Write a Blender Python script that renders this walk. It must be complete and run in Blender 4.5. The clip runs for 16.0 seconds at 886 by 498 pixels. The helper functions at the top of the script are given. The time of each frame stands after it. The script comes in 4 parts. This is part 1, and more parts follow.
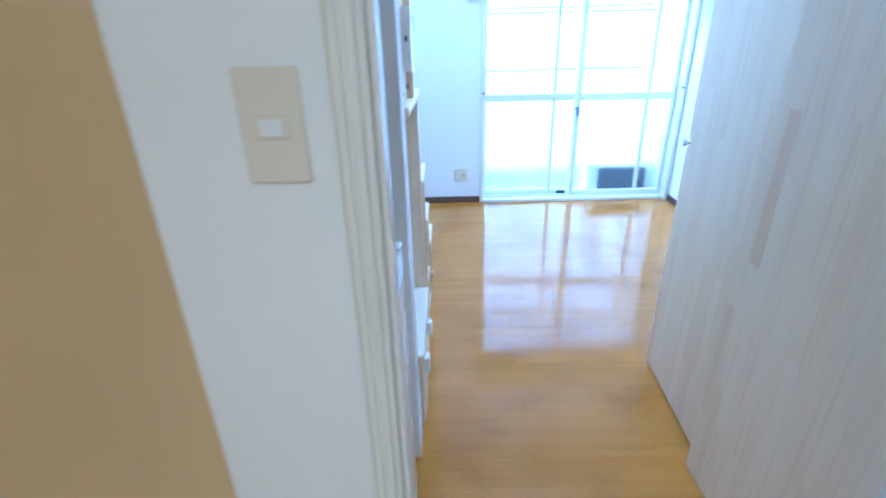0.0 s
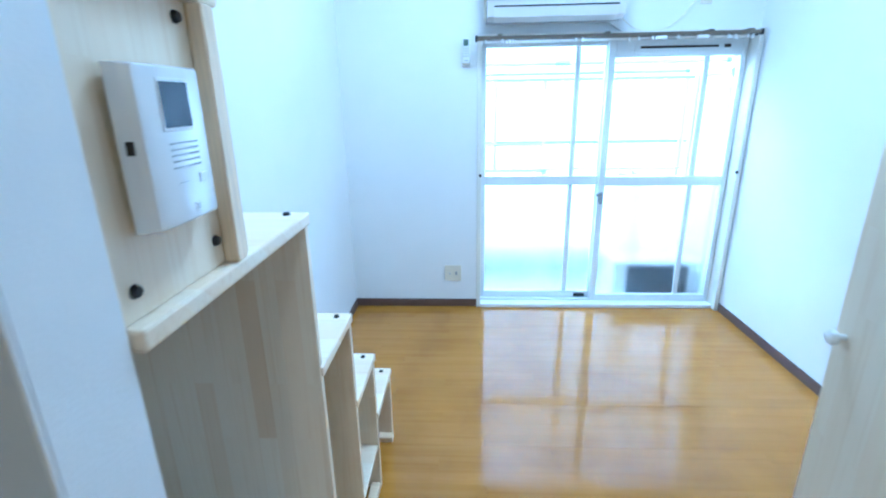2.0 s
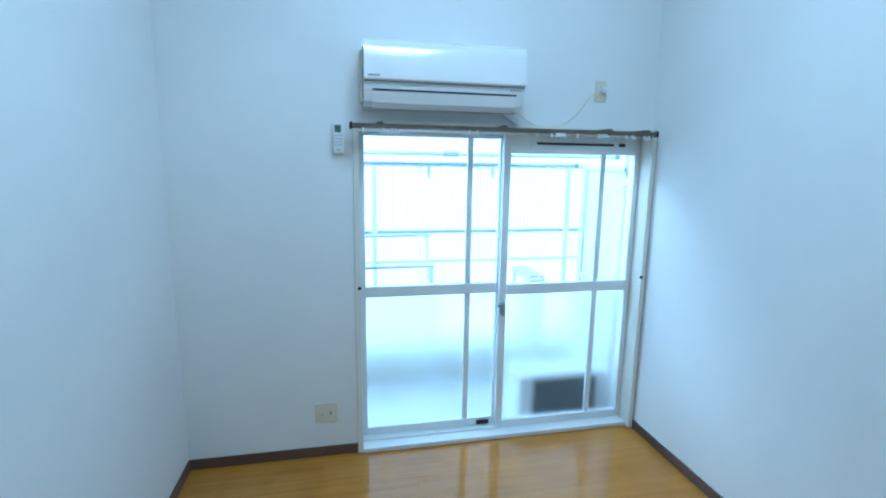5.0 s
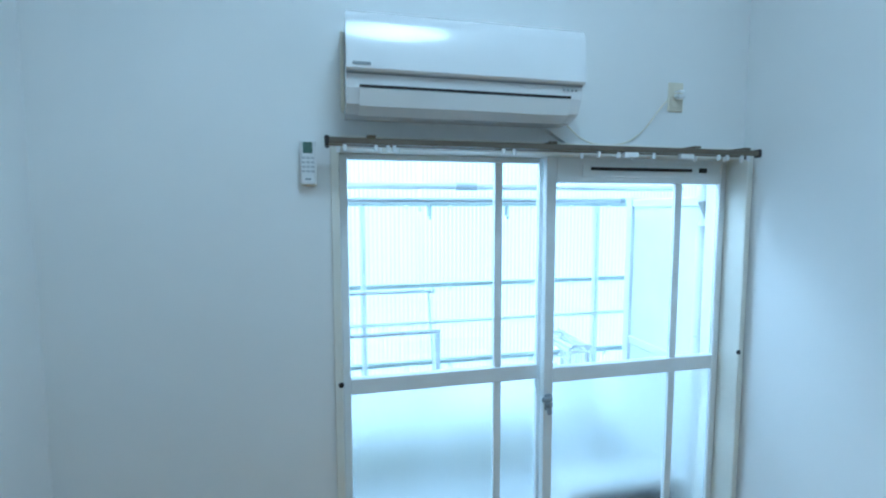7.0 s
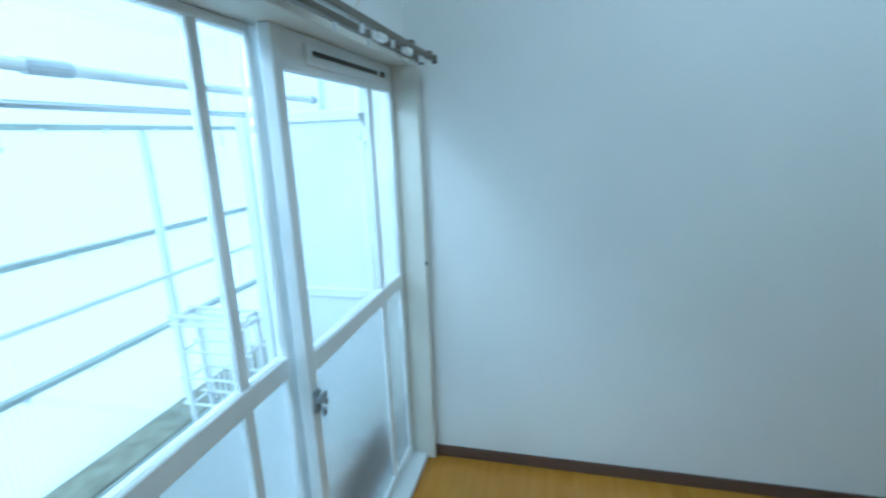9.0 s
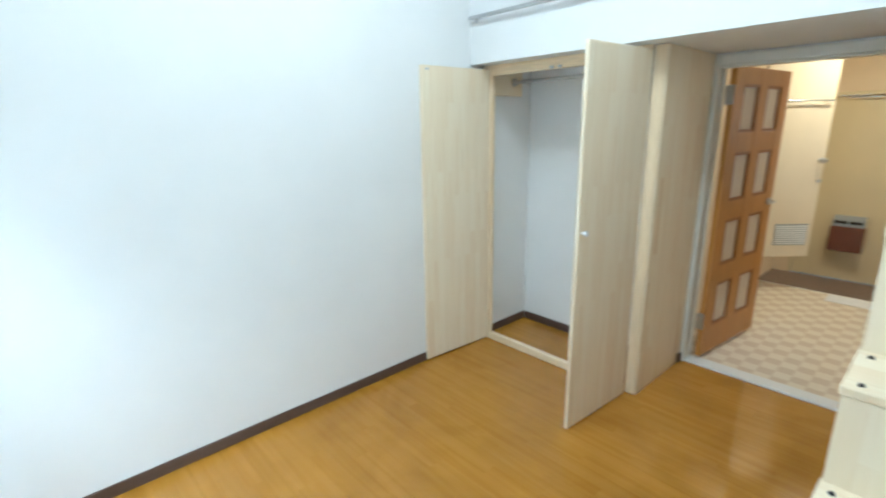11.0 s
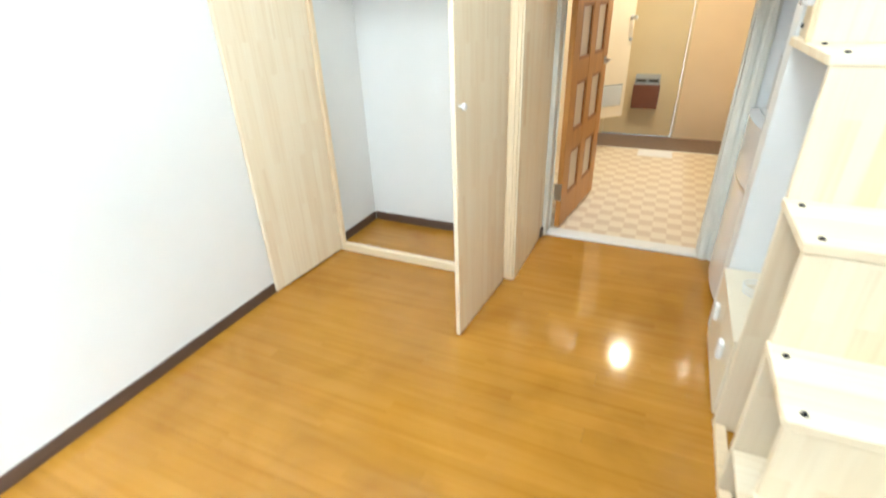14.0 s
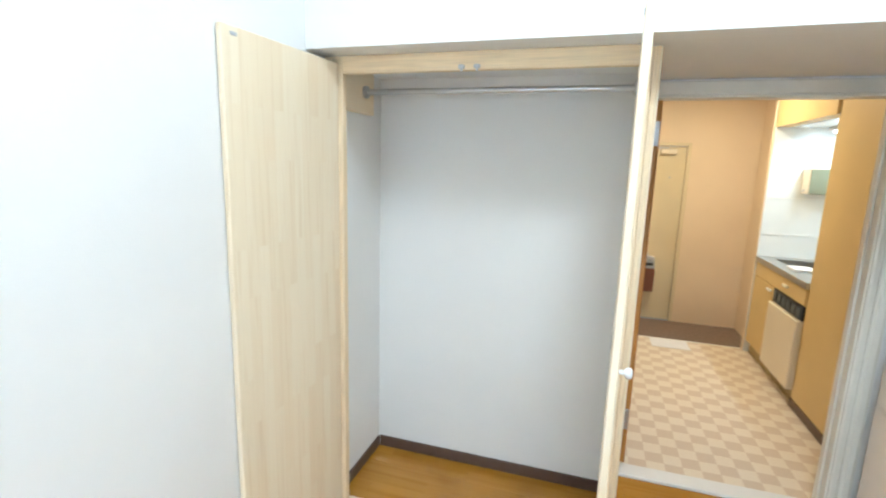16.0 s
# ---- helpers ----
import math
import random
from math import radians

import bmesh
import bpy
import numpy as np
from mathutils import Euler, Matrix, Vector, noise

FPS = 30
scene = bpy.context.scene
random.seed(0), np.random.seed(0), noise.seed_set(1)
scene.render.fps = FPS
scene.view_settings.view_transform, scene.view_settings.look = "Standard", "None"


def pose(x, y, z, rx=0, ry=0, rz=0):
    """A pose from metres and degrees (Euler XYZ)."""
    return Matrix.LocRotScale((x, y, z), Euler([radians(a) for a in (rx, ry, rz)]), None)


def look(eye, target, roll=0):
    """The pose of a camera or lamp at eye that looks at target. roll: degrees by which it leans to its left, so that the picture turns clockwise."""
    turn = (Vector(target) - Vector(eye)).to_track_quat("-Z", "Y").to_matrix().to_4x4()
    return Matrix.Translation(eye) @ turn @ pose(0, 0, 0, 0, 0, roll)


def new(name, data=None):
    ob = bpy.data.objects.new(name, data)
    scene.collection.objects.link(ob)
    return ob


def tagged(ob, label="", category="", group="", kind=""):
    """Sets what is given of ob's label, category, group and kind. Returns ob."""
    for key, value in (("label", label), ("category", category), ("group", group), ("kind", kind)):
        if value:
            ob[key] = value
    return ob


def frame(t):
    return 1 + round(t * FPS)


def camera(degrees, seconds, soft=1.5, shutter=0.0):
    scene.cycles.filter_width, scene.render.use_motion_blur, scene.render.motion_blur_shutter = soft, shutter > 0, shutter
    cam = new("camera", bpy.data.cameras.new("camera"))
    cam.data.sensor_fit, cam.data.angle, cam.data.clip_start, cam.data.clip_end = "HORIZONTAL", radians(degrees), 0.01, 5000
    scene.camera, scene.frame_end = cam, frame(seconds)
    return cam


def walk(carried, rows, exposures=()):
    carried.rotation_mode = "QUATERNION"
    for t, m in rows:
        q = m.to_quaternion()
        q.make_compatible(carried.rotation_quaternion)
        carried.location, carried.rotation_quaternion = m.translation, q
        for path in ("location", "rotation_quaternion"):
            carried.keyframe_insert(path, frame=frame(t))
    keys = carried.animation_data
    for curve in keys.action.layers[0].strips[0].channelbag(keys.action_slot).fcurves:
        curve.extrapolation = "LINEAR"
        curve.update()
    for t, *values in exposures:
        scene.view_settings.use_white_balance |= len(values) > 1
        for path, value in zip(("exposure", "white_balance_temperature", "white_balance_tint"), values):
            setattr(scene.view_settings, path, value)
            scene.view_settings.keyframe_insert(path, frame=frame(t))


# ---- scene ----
cam = camera(86.2, 16.0, soft=2.0, shutter=0.4)
PATH = [
    (0, (0.446, 0.999, 1.446), (0.421, 2.82, 0.621), -1.5),
    (0.5, (0.509, 1.252, 1.448), (0.633, 3.094, 0.68), -1.2),
    (1, (0.575, 1.502, 1.459), (0.633, 3.384, 0.784), -1.8),
    (1.5, (0.68, 1.759, 1.475), (0.607, 3.64, 0.799), -1.7),
    (2, (0.678, 1.991, 1.481), (0.575, 3.895, 0.877), -1.0),
    (2.5, (0.624, 2.196, 1.502), (0.582, 4.1, 0.891), 0.2),
    (3, (0.624, 2.387, 1.517), (0.575, 4.334, 1.065), -0.6),
    (3.5, (0.626, 2.557, 1.548), (0.648, 4.516, 1.144), 0.4),
    (4, (0.657, 2.629, 1.628), (0.908, 4.588, 1.311), 2.1),
    (4.2, (0.691, 2.633, 1.649), (1.083, 4.569, 1.338), 2.6),
    (6.3, (0.686, 3.135, 1.599), (1.055, 5.066, 1.232), -1.0),
    (6.5, (0.703, 3.242, 1.619), (1.083, 5.195, 1.415), -1.1),
    (7, (0.742, 3.537, 1.608), (1.2, 5.477, 1.441), -0.1),
    (7.5, (0.735, 3.839, 1.57), (1.631, 5.6, 1.258), -0.7),
    (8, (0.662, 4.137, 1.538), (1.88, 5.671, 1.134), 0.9),
    (8.5, (0.603, 4.417, 1.543), (2.147, 5.614, 1.112), -0.8),
    (9, (0.503, 4.626, 1.541), (2.389, 5.097, 1.072), -2.2),
    (9.5, (0.458, 4.686, 1.55), (2.4, 4.625, 1.075), -0.4),
    (10, (0.381, 4.754, 1.531), (2.22, 4.145, 1.032), -0.0),
    (10.2, (0.337, 4.765, 1.539), (2.122, 4.021, 1.028), -0.7),
    (12.3, (0.173, 4.668, 1.55), (1.024, 2.915, 1.101), 0.9),
    (12.5, (0.187, 4.677, 1.542), (1.061, 2.947, 1.048), 1.1),
    (13, (0.271, 4.675, 1.467), (1.194, 3.082, 0.684), 1.1),
    (13.5, (0.423, 4.61, 1.373), (1.208, 3.12, 0.294), 0.4),
    (14, (0.675, 4.457, 1.403), (1.435, 2.86, 0.469), -2.2),
    (14.5, (0.936, 4.318, 1.46), (1.682, 2.599, 0.762), -0.5),
    (15, (1.15, 4.19, 1.508), (1.932, 2.43, 0.97), -0.3),
    (15.5, (1.336, 4.048, 1.527), (2.107, 2.243, 1.145), -0.2),
    (16, (1.47, 3.961, 1.535), (2.051, 2.081, 1.175), 1.7),
]
walk(cam, [(t, look(eye, target, roll)) for t, eye, target, roll in PATH],
     exposures=[(0, 2.97, 3500, 3), (0.5, 3.0, 3650, 1), (1.0, 3.15, 3850, -1), (1.5, 3.0, 3750, -2), (2.0, 2.68, 3700, -4), (2.5, 2.38, 3650, -7), (3.0, 2.15, 3650, -8), (3.5, 1.9, 3750, -8), (4.2, 1.78, 3850, -8), (6.3, 1.7, 4000, -10),
                (7, 1.52, 4050, -10), (8, 1.3, 4200, -11), (9, 1.4, 4150, -14), (10.2, 2.15, 4550, -9), (12.3, 2.78, 5350, -2), (13, 2.88, 5500, -3), (14, 3.27, 5300, -1), (15, 3.08, 5200, 0), (16, 2.97, 5150, 1)])

# ---- light ----
world = bpy.data.worlds.new("sky")
scene.world = world
world.use_nodes = True
wn = world.node_tree
sky = wn.nodes.new("ShaderNodeTexSky")
sky.sky_type, sky.sun_disc = "NISHITA", False
sky.sun_elevation, sky.sun_rotation = radians(37), radians(-45)
sky.air_density, sky.dust_density = 1.0, 2.0
grey = wn.nodes.new("ShaderNodeHueSaturation")
grey.inputs["Saturation"].default_value = 0.45
wn.links.new(sky.outputs[0], grey.inputs["Color"])
wn.links.new(grey.outputs[0], wn.nodes["Background"].inputs[0])
wn.nodes["Background"].inputs[1].default_value = 0.15
sun = new("sun", bpy.data.lights.new("sun", "SUN"))
sun.data.energy, sun.data.angle, sun.data.color = 0.5, radians(34), (1.0, 0.96, 0.91)
sun.matrix_world = look((-5.4, 11.1, 7.4), (1.2, 4.5, 0.4))


def area_lamp(name, m, size, watts, colour, shape="DISK", size_y=0.0):
    lamp = new(name, bpy.data.lights.new(name, "AREA"))
    lamp.data.shape, lamp.data.size, lamp.data.energy, lamp.data.color = shape, size, watts, colour
    if size_y:
        lamp.data.size_y = size_y
    lamp.matrix_world = m
    return lamp


area_lamp("kitchen_lamp_light", pose(0.70, -0.24, 2.325), 0.11, 3.3, (1.0, 0.74, 0.45))
area_lamp("sink_light", pose(-0.265, -0.055, 1.835), 0.06, 0.8, (0.93, 1.0, 1.0), "RECTANGLE", 0.5)
area_lamp("room_lamp_light", pose(1.15, 3.8, 3.18), 0.6, 3.4, (1.0, 0.93, 0.83))

# ---- materials ----
XL, XR, YW, YD = -0.155, 2.476, 5.25, 1.625


def material(name, colour, rough=0.5, metal=0.0, coat=0.0, vary=0.0, scale=8.0, bump=0.0, bscale=60.0, stretch=(1, 1, 1), per_object=0.0, spec=0.5):
    mat = bpy.data.materials.new(name)
    mat.use_nodes = True
    nt = mat.node_tree
    b = nt.nodes["Principled BSDF"]
    b.inputs["Roughness"].default_value, b.inputs["Metallic"].default_value = rough, metal
    b.inputs["Coat Weight"].default_value, b.inputs["Coat Roughness"].default_value = coat, 0.08
    b.inputs["Specular IOR Level"].default_value = spec
    b.inputs["Base Color"].default_value = (*colour, 1)
    co = nt.nodes.new("ShaderNodeTexCoord")
    mp = nt.nodes.new("ShaderNodeMapping")
    mp.inputs["Scale"].default_value = stretch
    nt.links.new(co.outputs["Object"], mp.inputs[0])
    if vary:
        n1 = nt.nodes.new("ShaderNodeTexNoise")
        n1.inputs["Scale"].default_value, n1.inputs["Detail"].default_value = scale, 6
        nt.links.new(mp.outputs[0], n1.inputs["Vector"])
        r = nt.nodes.new("ShaderNodeMapRange")
        r.inputs["From Min"].default_value, r.inputs["From Max"].default_value = 0.3, 0.7
        r.inputs["To Min"].default_value, r.inputs["To Max"].default_value = 1 - vary, 1 + vary
        nt.links.new(n1.outputs[0], r.inputs[0])
        val = r.outputs[0]
        if per_object:
            oi = nt.nodes.new("ShaderNodeObjectInfo")
            r2 = nt.nodes.new("ShaderNodeMapRange")
            r2.inputs["To Min"].default_value, r2.inputs["To Max"].default_value = 1 - per_object, 1 + per_object
            nt.links.new(oi.outputs["Random"], r2.inputs[0])
            mu = nt.nodes.new("ShaderNodeMath")
            mu.operation = "MULTIPLY"
            nt.links.new(val, mu.inputs[0]), nt.links.new(r2.outputs[0], mu.inputs[1])
            val = mu.outputs[0]
        hs = nt.nodes.new("ShaderNodeHueSaturation")
        hs.inputs["Color"].default_value = (*colour, 1)
        nt.links.new(val, hs.inputs["Value"])
        nt.links.new(hs.outputs[0], b.inputs["Base Color"])
    if bump:
        n2 = nt.nodes.new("ShaderNodeTexNoise")
        n2.inputs["Scale"].default_value, n2.inputs["Detail"].default_value = bscale, 4
        nt.links.new(mp.outputs[0], n2.inputs["Vector"])
        bp = nt.nodes.new("ShaderNodeBump")
        bp.inputs["Strength"].default_value, bp.inputs["Distance"].default_value = bump, 0.002
        nt.links.new(n2.outputs[0], bp.inputs["Height"])
        nt.links.new(bp.outputs[0], b.inputs["Normal"])
    return mat


def ramp(nt, fac, stops):
    r = nt.nodes.new("ShaderNodeValToRGB")
    while len(r.color_ramp.elements) < len(stops):
        r.color_ramp.elements.new(0.5)
    for e, (p, c) in zip(r.color_ramp.elements, stops):
        e.position, e.color = p, (*c, 1)
    nt.links.new(fac, r.inputs[0])
    return r.outputs[0]


def laminated_pine(name, along, strip=0.046, length=0.42):
    """Edge-glued, finger-jointed pine board: strips along one axis (0 x, 1 y, 2 z), each with its own tone and grain."""
    mat = bpy.data.materials.new(name)
    mat.use_nodes = True
    nt = mat.node_tree
    b = nt.nodes["Principled BSDF"]
    b.inputs["Roughness"].default_value = 0.45
    co = nt.nodes.new("ShaderNodeTexCoord")
    sep = nt.nodes.new("ShaderNodeSeparateXYZ")
    nt.links.new(co.outputs["Object"], sep.inputs[0])
    across = [i for i in range(3) if i != along]
    add = nt.nodes.new("ShaderNodeMath")
    add.operation = "ADD"
    nt.links.new(sep.outputs[across[0]], add.inputs[0]), nt.links.new(sep.outputs[across[1]], add.inputs[1])
    comb = nt.nodes.new("ShaderNodeCombineXYZ")
    nt.links.new(sep.outputs[along], comb.inputs[0]), nt.links.new(add.outputs[0], comb.inputs[1])
    br = nt.nodes.new("ShaderNodeTexBrick")
    br.offset, br.offset_frequency = 0.37, 2
    for key, v in (("Color1", (0, 0, 0, 1)), ("Color2", (1, 1, 1, 1)), ("Mortar", (0.15, 0.15, 0.15, 1))):
        br.inputs[key].default_value = v
    br.inputs["Scale"].default_value, br.inputs["Mortar Size"].default_value = 1.0, 0.0004
    br.inputs["Brick Width"].default_value, br.inputs["Row Height"].default_value = length, strip
    nt.links.new(comb.outputs[0], br.inputs["Vector"])
    tone = ramp(nt, br.outputs[0], [(0.0, (0.84, 0.70, 0.49)), (0.2, (0.88, 0.765, 0.565)), (0.55, (0.90, 0.80, 0.61)), (0.93, (0.87, 0.75, 0.545)), (1.0, (0.79, 0.635, 0.425))])
    mp = nt.nodes.new("ShaderNodeMapping")
    mp.inputs["Scale"].default_value = [2.0 if i == along else 70.0 for i in range(3)]
    nt.links.new(co.outputs["Object"], mp.inputs[0])
    off = nt.nodes.new("ShaderNodeVectorMath")
    off.operation = "MULTIPLY_ADD"
    nt.links.new(br.outputs[0], off.inputs[0])
    off.inputs[1].default_value = (37, 53, 71)
    nt.links.new(mp.outputs[0], off.inputs[2])
    gr = nt.nodes.new("ShaderNodeTexNoise")
    gr.inputs["Scale"].default_value, gr.inputs["Detail"].default_value, gr.inputs["Distortion"].default_value = 1.0, 5, 0.4
    nt.links.new(off.outputs[0], gr.inputs["Vector"])
    g2 = ramp(nt, gr.outputs[0], [(0.25, (0.87, 0.81, 0.72)), (0.5, (1, 1, 1)), (0.8, (0.96, 0.94, 0.90))])
    mx = nt.nodes.new("ShaderNodeMix")
    mx.data_type, mx.blend_type = "RGBA", "MULTIPLY"
    mx.inputs[0].default_value = 0.7
    nt.links.new(tone, mx.inputs[6]), nt.links.new(g2, mx.inputs[7])
    nt.links.new(mx.outputs[2], b.inputs["Base Color"])
    bp = nt.nodes.new("ShaderNodeBump")
    bp.inputs["Strength"].default_value, bp.inputs["Distance"].default_value = 0.15, 0.001
    nt.links.new(gr.outputs[0], bp.inputs["Height"]), nt.links.new(bp.outputs[0], b.inputs["Normal"])
    return mat


def plank_wood():
    """Varnished orange oak flooring, each strip with its own tone."""
    mat = bpy.data.materials.new("oak_flooring")
    mat.use_nodes = True
    nt = mat.node_tree
    b = nt.nodes["Principled BSDF"]
    co = nt.nodes.new("ShaderNodeTexCoord")
    oi = nt.nodes.new("ShaderNodeObjectInfo")
    mp = nt.nodes.new("ShaderNodeMapping")
    mp.inputs["Scale"].default_value = (0.9, 24, 24)
    nt.links.new(co.outputs["Object"], mp.inputs[0])
    off = nt.nodes.new("ShaderNodeVectorMath")
    off.operation = "ADD"
    sc = nt.nodes.new("ShaderNodeMath")
    sc.operation, sc.inputs[1].default_value = "MULTIPLY", 91.0
    nt.links.new(oi.outputs["Random"], sc.inputs[0])
    nt.links.new(mp.outputs[0], off.inputs[0]), nt.links.new(sc.outputs[0], off.inputs[1])
    gr = nt.nodes.new("ShaderNodeTexNoise")
    gr.inputs["Scale"].default_value, gr.inputs["Detail"].default_value, gr.inputs["Distortion"].default_value = 1.0, 6, 0.8
    nt.links.new(off.outputs[0], gr.inputs["Vector"])
    grain = ramp(nt, gr.outputs[0], [(0.3, (0.385, 0.175, 0.017)), (0.5, (0.425, 0.204, 0.023)), (0.7, (0.45, 0.222, 0.029))])
    r2 = nt.nodes.new("ShaderNodeMapRange")
    r2.inputs["To Min"].default_value, r2.inputs["To Max"].default_value = 0.96, 1.04
    nt.links.new(oi.outputs["Random"], r2.inputs[0])
    hs = nt.nodes.new("ShaderNodeHueSaturation")
    nt.links.new(grain, hs.inputs["Color"]), nt.links.new(r2.outputs[0], hs.inputs["Value"])
    geo = nt.nodes.new("ShaderNodeNewGeometry")
    cloud = nt.nodes.new("ShaderNodeTexNoise")
    cloud.inputs["Scale"].default_value, cloud.inputs["Detail"].default_value, cloud.inputs["Distortion"].default_value = 3.2, 4, 0.6
    nt.links.new(geo.outputs["Position"], cloud.inputs["Vector"])
    tint = ramp(nt, cloud.outputs[0], [(0.3, (0.86, 0.84, 0.80)), (0.5, (1.0, 1.0, 1.0)), (0.72, (1.07, 1.10, 1.16))])
    mx = nt.nodes.new("ShaderNodeMix")
    mx.data_type, mx.blend_type = "RGBA", "MULTIPLY"
    mx.inputs[0].default_value = 1.0
    nt.links.new(hs.outputs[0], mx.inputs[6]), nt.links.new(tint, mx.inputs[7])
    nt.links.new(mx.outputs[2], b.inputs["Base Color"])
    wear = nt.nodes.new("ShaderNodeTexNoise")
    wear.inputs["Scale"].default_value, wear.inputs["Detail"].default_value = 2.2, 5
    nt.links.new(geo.outputs["Position"], wear.inputs["Vector"])
    rr = nt.nodes.new("ShaderNodeMapRange")
    rr.inputs["From Min"].default_value, rr.inputs["From Max"].default_value = 0.3, 0.7
    rr.inputs["To Min"].default_value, rr.inputs["To Max"].default_value = 0.09, 0.15
    nt.links.new(wear.outputs[0], rr.inputs[0]), nt.links.new(rr.outputs[0], b.inputs["Roughness"])
    b.inputs["Coat Weight"].default_value, b.inputs["Coat Roughness"].default_value = 0.15, 0.08
    b.inputs["Specular IOR Level"].default_value = 0.35
    bp = nt.nodes.new("ShaderNodeBump")
    bp.inputs["Strength"].default_value, bp.inputs["Distance"].default_value = 0.06, 0.001
    nt.links.new(gr.outputs[0], bp.inputs["Height"]), nt.links.new(bp.outputs[0], b.inputs["Normal"])
    return mat


def checked_vinyl():
    mat = bpy.data.materials.new("checked_vinyl")
    mat.use_nodes = True
    nt = mat.node_tree
    b = nt.nodes["Principled BSDF"]
    b.inputs["Roughness"].default_value = 0.35
    co = nt.nodes.new("ShaderNodeTexCoord")
    ck = nt.nodes.new("ShaderNodeTexChecker")
    ck.inputs["Scale"].default_value = 1 / 0.09
    ck.inputs["Color1"].default_value, ck.inputs["Color2"].default_value = (0.84, 0.76, 0.62, 1), (0.70, 0.59, 0.46, 1)
    nt.links.new(co.outputs["Object"], ck.inputs["Vector"])
    n = nt.nodes.new("ShaderNodeTexNoise")
    n.inputs["Scale"].default_value, n.inputs["Detail"].default_value = 120, 4
    nt.links.new(co.outputs["Object"], n.inputs["Vector"])
    g = ramp(nt, n.outputs[0], [(0.3, (0.86, 0.84, 0.82)), (0.7, (1, 1, 1))])
    mx = nt.nodes.new("ShaderNodeMix")
    mx.data_type, mx.blend_type = "RGBA", "MULTIPLY"
    mx.inputs[0].default_value = 0.8
    nt.links.new(ck.outputs[0], mx.inputs[6]), nt.links.new(g, mx.inputs[7])
    nt.links.new(mx.outputs[2], b.inputs["Base Color"])
    return mat


def glass(name, rough, colour=(1, 1, 1), bump=0.0):
    mat = material(name, colour, rough, bump=bump, bscale=160)
    b = mat.node_tree.nodes["Principled BSDF"]
    b.inputs["Transmission Weight"].default_value, b.inputs["IOR"].default_value = 1.0, 1.45
    return mat


def sheet_plastic(name, colour):
    """Milky plastic sheet: part matt, part scattering through, part passing light on with a blur."""
    mat = bpy.data.materials.new(name)
    mat.use_nodes = True
    nt = mat.node_tree
    out, d = nt.nodes["Material Output"], nt.nodes["Principled BSDF"]
    d.inputs["Base Color"].default_value, d.inputs["Roughness"].default_value = (*colour, 1), 0.4
    tr = nt.nodes.new("ShaderNodeBsdfTranslucent")
    tr.inputs[0].default_value = (*colour, 1)
    rf = nt.nodes.new("ShaderNodeBsdfRefraction")
    rf.inputs["Color"].default_value = (*colour, 1)
    rf.inputs["Roughness"].default_value, rf.inputs["IOR"].default_value = 0.6, 1.2
    last = d.outputs[0]
    for share, shader in ((0.75, tr), (0.15, rf)):
        mx = nt.nodes.new("ShaderNodeMixShader")
        mx.inputs[0].default_value = share
        nt.links.new(last, mx.inputs[1]), nt.links.new(shader.outputs[0], mx.inputs[2])
        last = mx.outputs[0]
    nt.links.new(last, out.inputs[0])
    return mat


def glowing(name, colour, strength):
    mat = material(name, (0.9, 0.9, 0.88), 0.4)
    b = mat.node_tree.nodes["Principled BSDF"]
    b.inputs["Emission Color"].default_value, b.inputs["Emission Strength"].default_value = (*colour, 1), strength
    return mat


WALLPAPER = material("white_wallpaper", (0.845, 0.85, 0.845), 0.75, vary=0.03, scale=1.5, bump=0.2, bscale=200)
CREAM_PAPER = material("cream_wallpaper", (0.80, 0.66, 0.47), 0.75, vary=0.04, scale=2.0, bump=0.25, bscale=240)
# Brown deepened: the shade inside the niche is put into this colour.
SHADED_NICHE_PAPER = material("shaded_niche_paper", (0.29, 0.185, 0.075), 0.8, vary=0.05, scale=2.0, bump=0.25, bscale=240)
CEILING = material("ceiling_paper", (0.84, 0.84, 0.83), 0.8, vary=0.02, scale=2, bump=0.2, bscale=220)
OAK = plank_wood()
SUBFLOOR = material("subfloor", (0.10, 0.055, 0.02), 0.6, vary=0.1)
VINYL = checked_vinyl()
GENKAN = material("entrance_vinyl", (0.22, 0.16, 0.13), 0.6, vary=0.15, scale=40, bump=0.2)
SKIRT = material("dark_skirting", (0.11, 0.068, 0.05), 0.45, vary=0.1, scale=10, bump=0.05, stretch=(1, 1, 8))
PINE_Z, PINE_X, PINE_Y = laminated_pine("pine_upright", 2), laminated_pine("pine_crosswise", 0), laminated_pine("pine_lengthwise", 1)
BEAM_X = material("pine_beam", (0.86, 0.70, 0.46), 0.45, vary=0.10, scale=4, stretch=(2, 40, 40), bump=0.1, bscale=4)
BEAM_Z = material("pine_post", (0.86, 0.71, 0.48), 0.45, vary=0.10, scale=4, stretch=(40, 40, 2), bump=0.1, bscale=4)
WHITE_PAINT = material("white_paint", (0.82, 0.82, 0.80), 0.4, vary=0.03, scale=5, bump=0.05, bscale=90)
CASING = material("cream_white_casing", (0.80, 0.79, 0.72), 0.38, vary=0.04, scale=6)
ALU = material("white_aluminium", (0.83, 0.85, 0.85), 0.35, vary=0.03, scale=9)
WHITE_PLASTIC = material("white_plastic", (0.82, 0.83, 0.83), 0.3, vary=0.02, scale=6)
GLOSS_PLASTIC = material("glossy_white_plastic", (0.84, 0.85, 0.86), 0.2, coat=0.4, vary=0.02, scale=4)
IVORY = material("ivory_plastic", (0.74, 0.70, 0.57), 0.4, vary=0.03, scale=12)
GREY_PLASTIC = material("grey_plastic", (0.30, 0.33, 0.36), 0.45, vary=0.05)
